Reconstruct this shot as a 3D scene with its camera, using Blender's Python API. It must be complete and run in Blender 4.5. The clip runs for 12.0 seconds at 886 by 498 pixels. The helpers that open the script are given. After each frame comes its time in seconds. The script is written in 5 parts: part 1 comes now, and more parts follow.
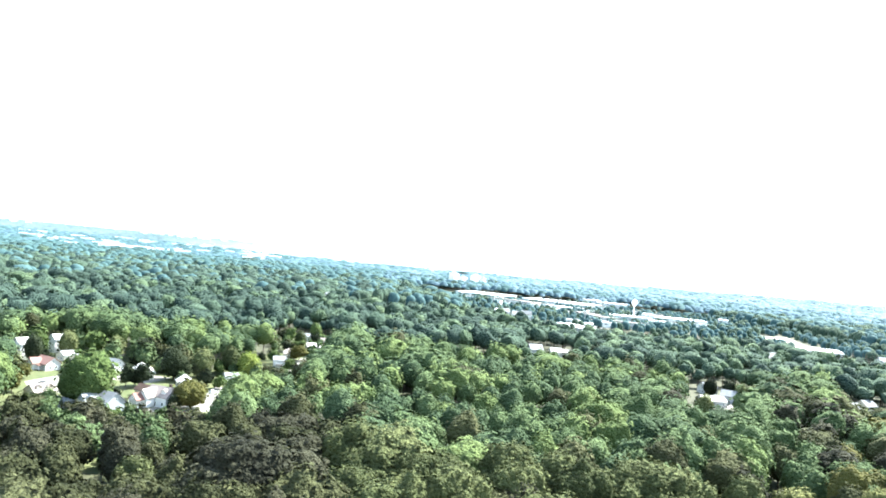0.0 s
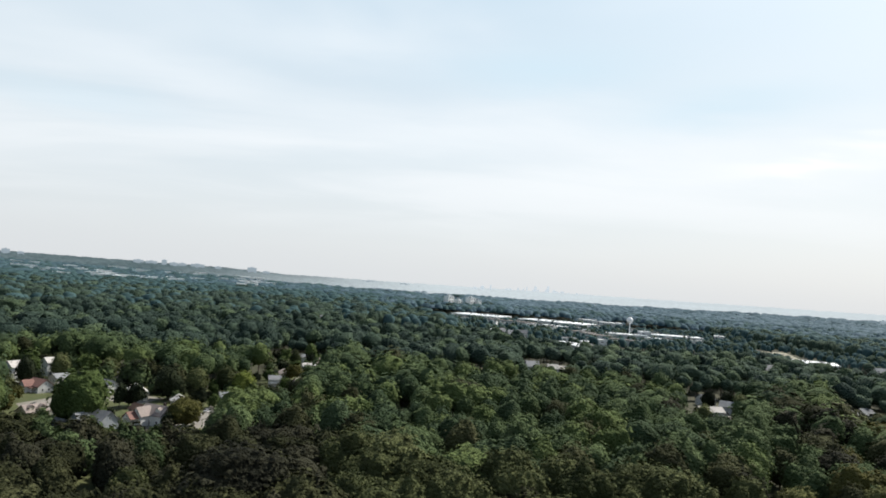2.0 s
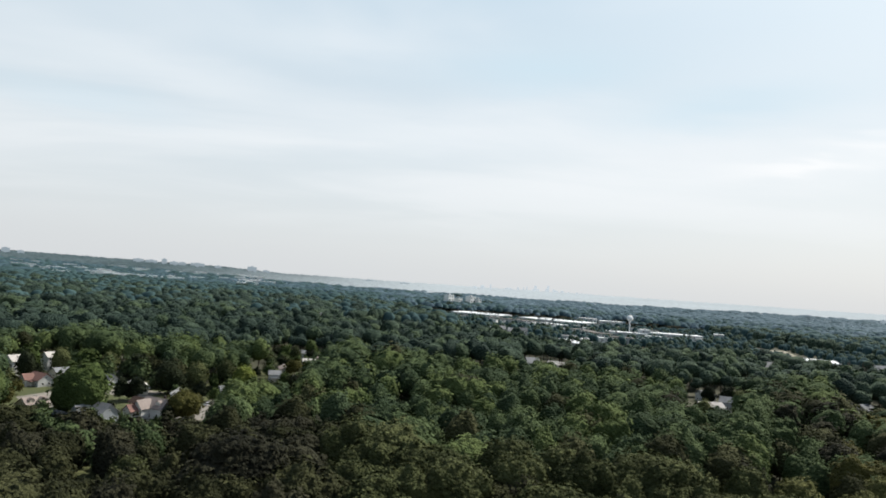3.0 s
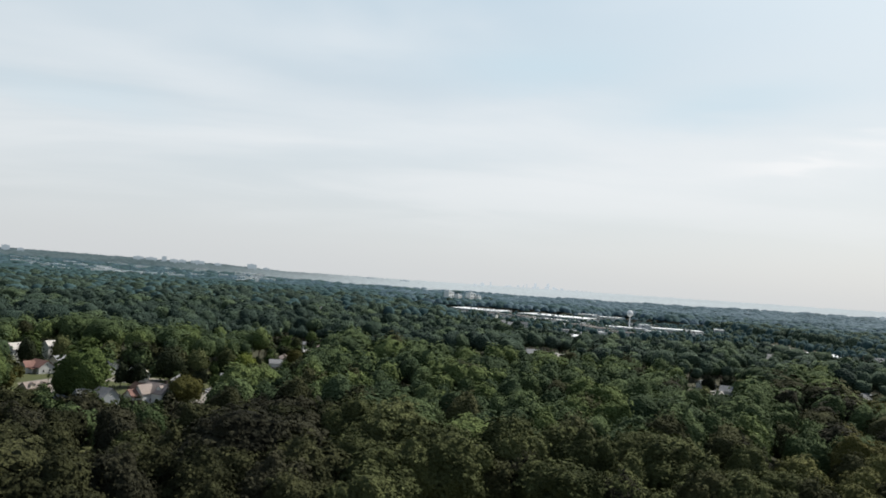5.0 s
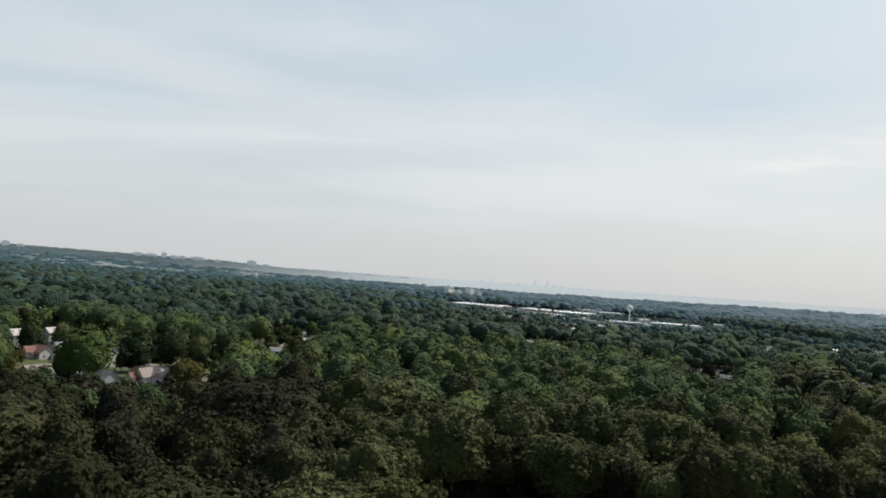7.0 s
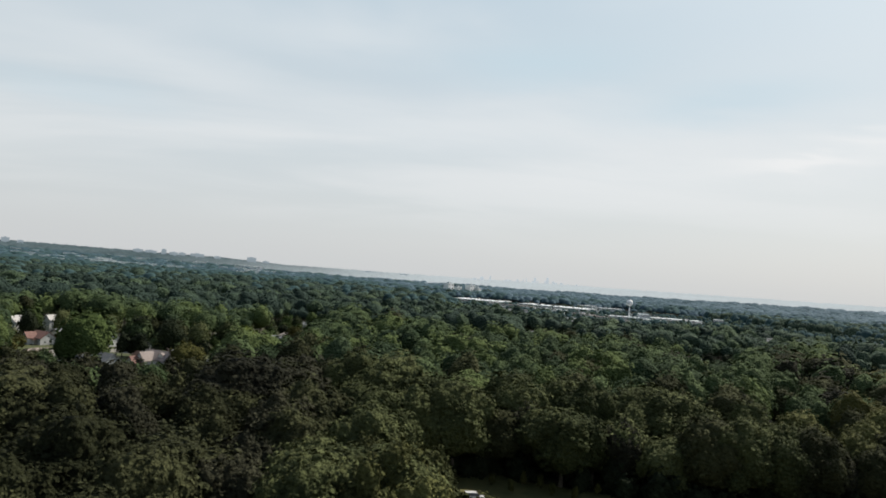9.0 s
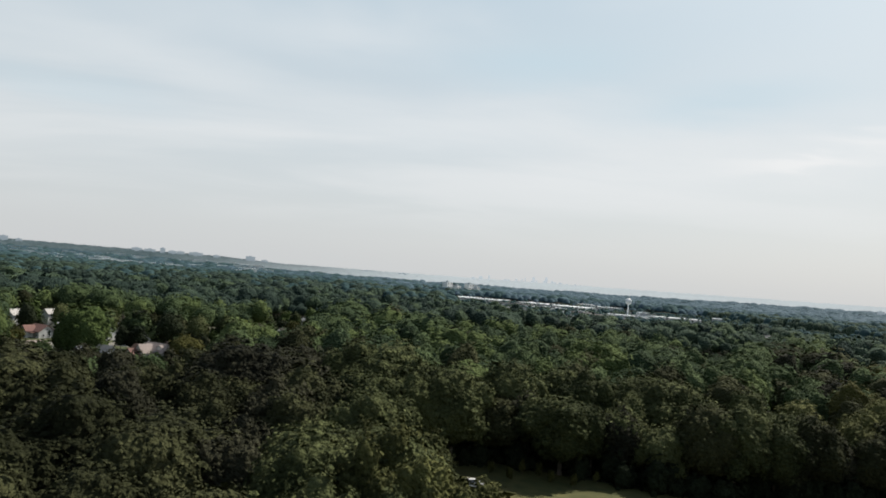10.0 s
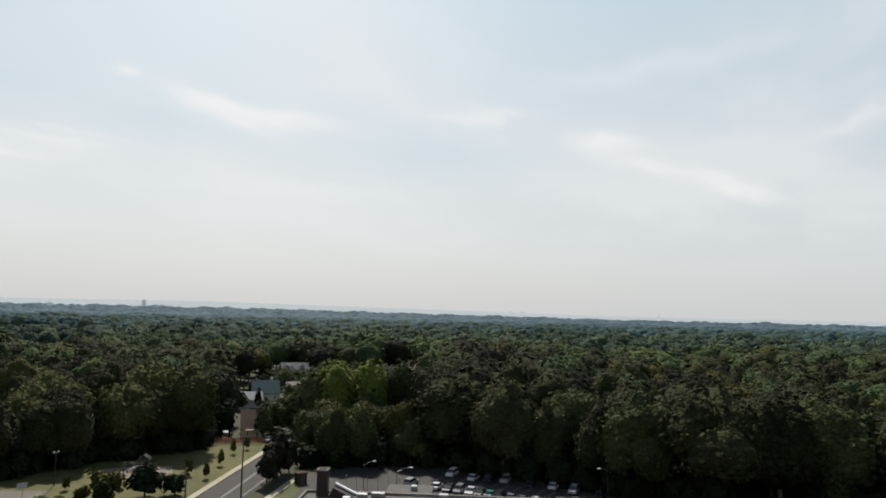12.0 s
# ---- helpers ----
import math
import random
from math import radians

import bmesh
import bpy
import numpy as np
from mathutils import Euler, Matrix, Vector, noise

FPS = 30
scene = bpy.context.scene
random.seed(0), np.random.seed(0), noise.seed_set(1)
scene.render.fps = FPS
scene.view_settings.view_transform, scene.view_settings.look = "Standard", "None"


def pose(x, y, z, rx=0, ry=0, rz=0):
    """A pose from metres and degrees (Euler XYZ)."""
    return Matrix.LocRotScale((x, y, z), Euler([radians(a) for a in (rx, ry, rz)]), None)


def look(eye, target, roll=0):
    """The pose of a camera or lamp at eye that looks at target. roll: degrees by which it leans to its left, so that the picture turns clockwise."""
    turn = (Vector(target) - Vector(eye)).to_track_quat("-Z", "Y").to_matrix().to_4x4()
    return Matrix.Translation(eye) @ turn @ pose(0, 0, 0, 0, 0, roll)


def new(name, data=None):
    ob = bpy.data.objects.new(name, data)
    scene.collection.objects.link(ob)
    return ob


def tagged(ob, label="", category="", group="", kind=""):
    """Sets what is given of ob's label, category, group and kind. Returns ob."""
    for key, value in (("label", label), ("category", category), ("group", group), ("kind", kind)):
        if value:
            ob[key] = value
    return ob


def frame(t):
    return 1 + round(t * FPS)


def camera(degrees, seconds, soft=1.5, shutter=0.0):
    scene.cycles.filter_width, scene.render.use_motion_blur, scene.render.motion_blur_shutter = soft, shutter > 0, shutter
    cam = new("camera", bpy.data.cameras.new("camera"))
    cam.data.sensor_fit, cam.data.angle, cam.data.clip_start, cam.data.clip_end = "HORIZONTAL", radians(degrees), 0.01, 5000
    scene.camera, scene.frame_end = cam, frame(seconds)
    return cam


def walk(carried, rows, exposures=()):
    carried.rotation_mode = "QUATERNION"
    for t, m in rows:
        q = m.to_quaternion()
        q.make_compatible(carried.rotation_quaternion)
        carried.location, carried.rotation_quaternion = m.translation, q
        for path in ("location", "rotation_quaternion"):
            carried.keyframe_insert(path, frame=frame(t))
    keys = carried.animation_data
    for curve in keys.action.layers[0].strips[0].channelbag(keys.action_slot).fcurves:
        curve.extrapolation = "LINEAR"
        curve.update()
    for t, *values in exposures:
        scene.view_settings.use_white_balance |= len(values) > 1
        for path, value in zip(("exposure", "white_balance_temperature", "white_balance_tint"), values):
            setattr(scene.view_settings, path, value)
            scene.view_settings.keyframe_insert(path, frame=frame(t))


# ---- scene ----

# camera: a drone that sinks slowly, then turns to its right
cam = camera(64.43, 12.0, soft=1.8)
# seconds, heading, pitch, lean (degrees), x, y, height (metres)
FLIGHT = (
    (0.0, -0.44, 0.95, 5.25, -0.06, -0.14, 71.75),
    (0.1, -0.10, 2.99, 4.15, -0.06, -0.13, 71.45),
    (0.5, -0.10, 3.00, 4.14, -0.04, -0.11, 70.36),
    (1.0, -0.10, 3.01, 4.14, 0.04, -0.04, 68.97),
    (1.5, -0.11, 3.01, 4.15, 0.12, 0.03, 67.60),
    (2.0, -0.12, 2.99, 4.16, 0.19, 0.10, 66.25),
    (2.5, -0.12, 2.98, 4.17, 0.25, 0.16, 64.89),
    (3.0, -0.12, 2.97, 4.20, 0.29, 0.21, 63.51),
    (5.0, -0.10, 2.85, 4.18, 0.35, 0.37, 57.91),
    (5.5, -0.10, 2.80, 4.20, 0.37, 0.41, 56.50),
    (6.0, -0.09, 2.75, 4.22, 0.37, 0.46, 55.08),
    (6.5, -0.08, 2.71, 4.25, 0.37, 0.49, 53.66),
    (7.0, -0.07, 2.67, 4.28, 0.37, 0.50, 52.24),
    (9.0, -0.04, 2.51, 4.36, 0.44, 0.50, 46.55),
    (9.5, -0.03, 2.49, 4.41, 0.50, 0.54, 45.13),
    (10.0, 0.05, 2.50, 4.48, 0.59, 0.64, 43.73),
    (10.5, 2.82, 2.72, 4.39, 0.72, 0.79, 42.34),
    (11.0, 14.37, 3.53, 4.00, 0.86, 0.96, 40.94),
    (11.3, 27.60, 4.30, 3.42, 0.94, 1.07, 40.10),
    (11.5, 37.20, 4.77, 2.89, 1.00, 1.14, 39.54),
    (11.8, 51.20, 5.26, 1.98, 1.08, 1.25, 38.70),
    (12.0, 61.18, 5.44, 1.40, 1.14, 1.32, 38.14),
)


def heading(yaw, pitch, x, y, z):
    a, b = radians(yaw), radians(pitch)
    return (x + math.sin(a) * math.cos(b), y + math.cos(a) * math.cos(b), z + math.sin(b))


walk(cam, [(t, look((x, y, z), heading(a, b, x, y, z), r)) for t, a, b, r, x, y, z in FLIGHT],
     exposures=((0.0, 3.0, 5900, 4), (0.5, 2.25, 6000, 5), (1.0, 1.03, 6250, 8), (1.5, 0.70, 6330, 9), (2.0, 0.55, 6390, 10), (2.5, 0.49, 6410, 10), (5.0, 0.36, 6440, 10), (6.5, 0.26, 6500, 10), (9.0, 0.27, 6500, 10), (10.5, 0.28, 6500, 10), (11.0, 0.32, 6500, 10), (11.5, 0.29, 6500, 10), (12.0, 0.24, 6500, 10)))

# ---- light: a hazy summer sky with thin streaks of cloud, sun high ahead and to the right ----
SUN_AZ, SUN_EL = 45.0, 47.0


world = bpy.data.worlds.new("sky")
scene.world = world
world.use_nodes = True
wn, wl = world.node_tree.nodes, world.node_tree.links
wn.clear()
w_out = wn.new("ShaderNodeOutputWorld")
w_bg = wn.new("ShaderNodeBackground")
w_bg.inputs["Strength"].default_value = 0.084
w_sky = wn.new("ShaderNodeTexSky")
w_sky.sky_type = "NISHITA"
w_sky.sun_disc = False
w_sky.sun_elevation, w_sky.sun_rotation = radians(SUN_EL), radians(SUN_AZ)
w_sky.air_density, w_sky.dust_density, w_sky.ozone_density = 1.0, 4.0, 1.0
w_co = wn.new("ShaderNodeTexCoord")
w_sep = wn.new("ShaderNodeSeparateXYZ")
wl.new(w_co.outputs["Generated"], w_sep.inputs[0])


def wmath(op, a, b=None, clamp=False):
    n = wn.new("ShaderNodeMath")
    n.operation, n.use_clamp = op, clamp
    for k, v in enumerate((a, b)):
        if v is None:
            continue
        if isinstance(v, (int, float)):
            n.inputs[k].default_value = v
        else:
            wl.new(v, n.inputs[k])
    return n.outputs[0]


w_up = wmath("MAXIMUM", w_sep.outputs["Z"], 0.0)
w_div = wmath("ADD", w_up, 0.12)
w_comb = wn.new("ShaderNodeCombineXYZ")
wl.new(wmath("DIVIDE", w_sep.outputs["X"], w_div), w_comb.inputs[0])
wl.new(wmath("DIVIDE", w_sep.outputs["Y"], w_div), w_comb.inputs[1])
w_map = wn.new("ShaderNodeMapping")
w_map.inputs["Rotation"].default_value = (0, 0, radians(-20))
w_map.inputs["Scale"].default_value = (0.6, 1.1, 1)
wl.new(w_comb.outputs[0], w_map.inputs[0])


def wnoise(vec, scale, detail, bend=0.0):
    n = wn.new("ShaderNodeTexNoise")
    n.inputs["Scale"].default_value, n.inputs["Detail"].default_value, n.inputs["Distortion"].default_value = scale, detail, bend
    wl.new(vec, n.inputs[0])
    return n.outputs[0]


def wrange(v, a, b, c=0.0, d=1.0):
    n = wn.new("ShaderNodeMapRange")
    n.interpolation_type = "SMOOTHSTEP"
    for k, q in enumerate((a, b, c, d)):
        n.inputs[k + 1].default_value = q
    wl.new(v, n.inputs[0])
    return n.outputs[0]


soft_cloud = wmath("MULTIPLY", wrange(wnoise(w_map.outputs[0], 0.8, 5, 0.5), 0.38, 0.66), wmath("MULTIPLY", wrange(w_up, 0.03, 0.16), wrange(w_up, 0.42, 0.65, 1.0, 0.15)))
# thin bright streaks: bearing, elevation, half length, half height (degrees), slope, strength
STREAKS = ((27.0, 10.5, 4.5, 0.55, 0.05, 0.7), (31.5, 12.0, 3.5, 0.6, 0.0, 0.6), (36.2, 17.5, 1.0, 0.5, 0.0, 0.7), (42.0, 16.0, 3.0, 0.7, -0.25, 0.9),
           (47.5, 15.0, 4.5, 0.8, -0.05, 0.9), (64.0, 16.2, 4.0, 0.5, 0.0, 0.6), (74.3, 14.2, 3.0, 0.9, -0.1, 0.9), (78.0, 11.9, 3.5, 0.6, -0.25, 0.6),
           (84.2, 10.1, 3.0, 0.7, -0.3, 0.8), (92.0, 14.4, 3.0, 0.8, 0.3, 0.5), (78.0, 19.5, 8.0, 0.9, 0.15, 0.3), (50.0, 9.8, 9.0, 0.8, 0.0, 0.3))
# broad thin veils, and the bluer gaps between them
VEILS = ((-2.0, 12.0, 12.0, 1.9, 0.03, 0.55), (-22.0, 14.5, 10.0, 1.5, -0.05, 0.45), (-10.0, 18.5, 9.0, 1.6, 0.06, 0.4), (14.0, 9.0, 10.0, 1.5, 0.03, 0.35))
GAPS = ((7.5, 17.6, 8.0, 1.9, 0.04, 0.75), (21.0, 14.8, 8.0, 1.5, 0.10, 0.65), (-28.0, 11.5, 7.0, 1.2, -0.03, 0.4), (62.0, 13.0, 8.0, 1.5, 0.0, 0.4), (38.0, 14.0, 5.0, 1.3, 0.0, 0.35))
w_az = wmath("MULTIPLY", wmath("ARCTAN2", w_sep.outputs["X"], w_sep.outputs["Y"]), 57.29578)
w_el = wmath("MULTIPLY", wmath("ARCSINE", w_sep.outputs["Z"]), 57.29578)
ragged = wmath("MULTIPLY", wmath("SUBTRACT", wnoise(w_map.outputs[0], 5.0, 4, 0.3), 0.5), 2.2)


def wisps(table):
    total = None
    for a, e0, la, le, slope, amount in table:
        da = wmath("SUBTRACT", w_az, a)
        de = wmath("ADD", wmath("SUBTRACT", wmath("SUBTRACT", w_el, e0), wmath("MULTIPLY", da, slope)), ragged)
        d2 = wmath("ADD", wmath("POWER", wmath("ABSOLUTE", wmath("DIVIDE", da, la)), 2.0), wmath("POWER", wmath("ABSOLUTE", wmath("DIVIDE", de, le)), 2.0))
        g1 = wmath("MULTIPLY", wmath("POWER", 2.71828, wmath("MULTIPLY", d2, -1.0)), amount)
        total = g1 if total is None else wmath("ADD", total, g1, True)
    return total


streaks, veils, gaps = wisps(STREAKS), wisps(VEILS), wisps(GAPS)
# haze: pale grey-white, faintly warm at the horizon, bluer above
w_haze = wn.new("ShaderNodeValToRGB")
e = w_haze.color_ramp.elements
e[0].position, e[0].color = 0.0, (7.3, 7.5, 7.6, 1)
e[1].position, e[1].color = 0.42, (5.35, 6.7, 7.5, 1)
mid = w_haze.color_ramp.elements.new(0.16)
mid.color = (6.8, 7.4, 7.65, 1)
for at_, col in ((0.66, (1.5, 2.2, 3.4, 1)), (1.0, (0.8, 1.4, 2.5, 1))):
    w_haze.color_ramp.elements.new(at_).color = col
wl.new(w_up, w_haze.inputs[0])


def wmix(f, a, b):
    n = wn.new("ShaderNodeMix")
    n.data_type = "RGBA"
    for k, v in (("Factor", f), ("A", a), ("B", b)):
        if isinstance(v, (float, tuple)):
            n.inputs[k].default_value = v
        else:
            wl.new(v, n.inputs[k])
    return n.outputs["Result"]


sky_all = wmix(0.8, w_sky.outputs[0], w_haze.outputs[0])
sky_all = wmix(wmath("MULTIPLY", soft_cloud, 0.5), sky_all, (8.3, 8.4, 8.45, 1.0))
sky_all = wmix(wmath("MULTIPLY", gaps, 0.8), sky_all, (5.5, 6.9, 7.7, 1.0))
sky_all = wmix(wmath("MULTIPLY", veils, 0.8), sky_all, (8.2, 8.4, 8.5, 1.0))
sky_all = wmix(wmath("MULTIPLY", streaks, 0.75), sky_all, (9.2, 9.1, 9.0, 1.0))
# the hazy sky is brightest on the sun's side and dimmer away from it
w_dot = wn.new("ShaderNodeVectorMath")
w_dot.operation = "DOT_PRODUCT"
wl.new(w_co.outputs["Generated"], w_dot.inputs[0])
w_dot.inputs[1].default_value = (math.sin(radians(SUN_AZ)) * math.cos(radians(SUN_EL)), math.cos(radians(SUN_AZ)) * math.cos(radians(SUN_EL)), math.sin(radians(SUN_EL)))
w_fall = wn.new("ShaderNodeVectorMath")
w_fall.operation = "SCALE"
wl.new(sky_all, w_fall.inputs[0])
wl.new(wrange(w_dot.outputs["Value"], -0.75, 0.15, 0.60, 1.0), w_fall.inputs["Scale"])
wl.new(w_fall.outputs[0], w_bg.inputs["Color"])
wl.new(w_bg.outputs[0], w_out.inputs[0])

sun = new("sun", bpy.data.lights.new("sun", "SUN"))
sun.data.energy, sun.data.angle, sun.data.color = 5.0, radians(1.0), (1.0, 0.94, 0.84)
sun.matrix_world = look((300, 300, 600), (300 - math.sin(radians(SUN_AZ)) * math.cos(radians(SUN_EL)),
                        300 - math.cos(radians(SUN_AZ)) * math.cos(radians(SUN_EL)), 600 - math.sin(radians(SUN_EL))))


# ---- materials ----
def material(name, dark, light, scale=1.0, rough=0.8, detail=5, bump=0.0, metal=0.0, island=0.0, spec=0.3, scale2=None, each=0.0, broad=1.0, clump=0.0):
    """Two tones mixed by noise at two scales; island and each vary the tone per piece."""
    m = bpy.data.materials.new(name)
    m.use_nodes = True
    n, l = m.node_tree.nodes, m.node_tree.links
    p = n["Principled BSDF"]
    p.inputs["Roughness"].default_value, p.inputs["Metallic"].default_value = rough, metal
    p.inputs["Specular IOR Level"].default_value = spec
    geo = n.new("ShaderNodeNewGeometry")
    a, b = n.new("ShaderNodeTexNoise"), n.new("ShaderNodeTexNoise")
    a.inputs["Scale"].default_value, b.inputs["Scale"].default_value = scale, scale2 or scale * 0.13
    for t in (a, b):
        t.inputs["Detail"].default_value = detail
        l.new(geo.outputs["Position"], t.inputs["Vector"])
    add = n.new("ShaderNodeMath")
    add.operation = "MULTIPLY_ADD"
    add.inputs[1].default_value = broad
    off = n.new("ShaderNodeMath")
    off.operation = "SUBTRACT"
    off.inputs[1].default_value = (broad - 1) / 2
    l.new(a.outputs[0], off.inputs[0]), l.new(b.outputs[0], add.inputs[0]), l.new(off.outputs[0], add.inputs[2])
    last = add.outputs[0]
    for amount, out in ((island, geo.outputs["Random Per Island"]), (each, None)):
        if not amount:
            continue
        if out is None:
            out = n.new("ShaderNodeObjectInfo").outputs["Random"]
        ma = n.new("ShaderNodeMath")
        ma.operation = "MULTIPLY_ADD"
        l.new(out, ma.inputs[0])
        ma.inputs[1].default_value = amount
        l.new(last, ma.inputs[2])
        mb = n.new("ShaderNodeMath")
        mb.operation = "SUBTRACT"
        l.new(ma.outputs[0], mb.inputs[0])
        mb.inputs[1].default_value = amount / 2
        last = mb.outputs[0]
    rng = n.new("ShaderNodeMapRange")
    rng.inputs["From Min"].default_value, rng.inputs["From Max"].default_value = 0.65, 1.35
    l.new(last, rng.inputs["Value"])
    mix = n.new("ShaderNodeMix")
    mix.data_type = "RGBA"
    mix.inputs["A"].default_value, mix.inputs["B"].default_value = (*dark, 1), (*light, 1)
    l.new(rng.outputs[0], mix.inputs["Factor"])
    l.new(mix.outputs["Result"], p.inputs["Base Color"])
    if bump:
        bp = n.new("ShaderNodeBump")
        bp.inputs["Strength"].default_value, bp.inputs["Distance"].default_value = 0.6, bump
        l.new(a.outputs[0], bp.inputs["Height"])
        l.new(bp.outputs[0], p.inputs["Normal"])
        if clump:
            # leaf clumps as small rounded swellings
            wob = n.new("ShaderNodeVectorMath")
            wob.operation = "MULTIPLY_ADD"
            l.new(a.outputs["Color"], wob.inputs[0])
            wob.inputs[1].default_value = (0.7, 0.7, 0.7)
            l.new(geo.outputs["Position"], wob.inputs[2])
            vo = n.new("ShaderNodeTexVoronoi")
            vo.inputs["Scale"].default_value = clump
            l.new(wob.outputs[0], vo.inputs["Vector"])
            b2 = n.new("ShaderNodeBump")
            b2.invert = True
            b2.inputs["Strength"].default_value, b2.inputs["Distance"].default_value = 1.0, 1.0 / clump
            l.new(vo.outputs["Distance"], b2.inputs["Height"])
            l.new(b2.outputs[0], bp.inputs["Normal"])
    return m


def leaves(name, dark, light, grain=2.2, island=0.10, each=0.0, broad=1.3, clump=1.1, bump=0.10, **k):
    return material(name, dark, light, grain, 0.75, island=island, each=each, spec=0.02, scale2=0.06, bump=bump, broad=broad, clump=clump, **k)


LEAF = leaves("oak_leaves", (0.0251, 0.0319, 0.0134), (0.0941, 0.1056, 0.0447), each=0.55)
LEAF_YELLOW = leaves("yellow_green_leaves", (0.0690, 0.0897, 0.0177), (0.1552, 0.1840, 0.0455))
LEAF_GREEN = leaves("maple_leaves", (0.0291, 0.0459, 0.0150), (0.0783, 0.1070, 0.0360))
LEAF_OLIVE = leaves("olive_leaves", (0.0400, 0.0420, 0.0131), (0.0900, 0.0860, 0.0282))
LEAF_CORNER = leaves("dull_green_leaves", (0.0320, 0.0364, 0.0145), (0.1128, 0.1167, 0.0436), each=0.5)
LEAF_DARK = leaves("needles_and_edge_shade", (0.009, 0.013, 0.008), (0.028, 0.035, 0.018))
LEAF_MID = leaves("woods_leaves", (0.0282, 0.0452, 0.0200), (0.0880, 0.1190, 0.0524))
LEAF_DEEP = leaves("deep_green_leaves", (0.0204, 0.0342, 0.0175), (0.0610, 0.0869, 0.0438))
LEAF_FRESH = leaves("fresh_green_leaves", (0.0407, 0.0617, 0.0212), (0.1083, 0.1388, 0.0524))
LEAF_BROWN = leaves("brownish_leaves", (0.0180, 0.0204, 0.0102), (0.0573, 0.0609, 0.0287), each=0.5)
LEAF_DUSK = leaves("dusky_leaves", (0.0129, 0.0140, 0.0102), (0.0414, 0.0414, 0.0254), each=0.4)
# far leaf colours shift paler and bluer with distance, standing in for haze
LEAF_FAR = leaves("far_haze_leaves", (0.0231, 0.0407, 0.0300), (0.0693, 0.0963, 0.0647), 0.7, clump=0.9, bump=0.4)
LEAF_FAR_DEEP = leaves("far_deep_haze_leaves", (0.0162, 0.0290, 0.0240), (0.0462, 0.0675, 0.0516), 0.7, clump=0.9, bump=0.4)
LEAF_FAR_FRESH = leaves("far_fresh_haze_leaves", (0.0347, 0.0556, 0.0323), (0.0876, 0.1178, 0.0672), 0.7, clump=0.9, bump=0.4)
LEAF_HAZE_TEAL = leaves("far_haze_blue_leaves", (0.0215, 0.0445, 0.0462), (0.0530, 0.0912, 0.0923), 0.4, clump=0.0, bump=0.5)
LEAF_HAZE_BLUE = leaves("distant_haze_leaves", (0.0321, 0.0585, 0.0706), (0.0640, 0.1034, 0.1234), 0.03, clump=0.0, bump=0.0)
LEAF_HAZE_PALE = leaves("haze_tinted_leaves", (0.0559, 0.0897, 0.1102), (0.0886, 0.1285, 0.1566), 0.02, clump=0.0, bump=0.0)
HILL_HAZE_GLOW = material("horizon_backdrop", (0.030, 0.050, 0.056), (0.080, 0.108, 0.118), 0.03, 0.95, spec=0.0, scale2=0.003)


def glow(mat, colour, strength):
    """Emission for the backdrop at the horizon only, in place of haze in front of it."""
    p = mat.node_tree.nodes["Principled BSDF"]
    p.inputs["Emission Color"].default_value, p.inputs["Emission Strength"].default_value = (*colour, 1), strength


# ridge emission rises with x, imitating haze that thickens to the right
glow(HILL_HAZE_GLOW, (0.60, 0.625, 0.64), 0.5)
hn, hl = HILL_HAZE_GLOW.node_tree.nodes, HILL_HAZE_GLOW.node_tree.links
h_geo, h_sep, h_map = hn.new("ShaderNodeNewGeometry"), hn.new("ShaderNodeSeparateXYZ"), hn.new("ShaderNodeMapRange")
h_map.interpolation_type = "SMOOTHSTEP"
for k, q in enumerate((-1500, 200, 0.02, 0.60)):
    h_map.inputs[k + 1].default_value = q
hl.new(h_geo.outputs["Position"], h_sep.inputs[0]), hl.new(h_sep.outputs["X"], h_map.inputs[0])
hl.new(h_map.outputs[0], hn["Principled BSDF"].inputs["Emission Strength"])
BARK = material("bark", (0.05, 0.04, 0.03), (0.12, 0.10, 0.08), 3.0, 0.9)
GROUND = material("leaf_litter", (0.022, 0.022, 0.011), (0.045, 0.048, 0.02), 0.3, 0.95, scale2=0.02)
GRASS = material("mown_grass", (0.043, 0.050, 0.013), (0.106, 0.094, 0.029), 0.35, 0.95, scale2=0.04)
LAWN = material("lawn", (0.036, 0.050, 0.014), (0.078, 0.082, 0.03), 0.3, 0.95, scale2=0.05)
SAND = material("play_sand", (0.15, 0.122, 0.10), (0.22, 0.185, 0.15), 1.0, 0.95)
COURT = material("court_surface", (0.092, 0.083, 0.071), (0.138, 0.124, 0.107), 0.6, 0.9, scale2=0.08)
SIDING = material("white_siding", (0.44, 0.44, 0.43), (0.58, 0.58, 0.57), 0.6, 0.6, each=0.5)
CREAM = material("cream_siding", (0.46, 0.42, 0.35), (0.60, 0.55, 0.46), 0.6, 0.7, each=0.5)
GREY_WALL = material("grey_siding", (0.22, 0.24, 0.26), (0.34, 0.36, 0.38), 0.6, 0.7)
BRICK_WALL = material("red_brick_wall", (0.16, 0.07, 0.05), (0.27, 0.13, 0.09), 2.0, 0.85)
SHINGLE_RED = material("red_shingles", (0.13, 0.070, 0.058), (0.21, 0.115, 0.095), 1.5, 0.85)
SHINGLE_GREY = material("grey_shingles", (0.12, 0.127, 0.134), (0.23, 0.237, 0.245), 1.5, 0.85, each=0.6)
SHINGLE_PALE = material("pale_shingles", (0.34, 0.32, 0.30), (0.50, 0.48, 0.45), 1.5, 0.85, each=0.5)
SHINGLE_PINK = material("faded_brown_shingles", (0.185, 0.152, 0.138), (0.28, 0.238, 0.216), 1.5, 0.85)
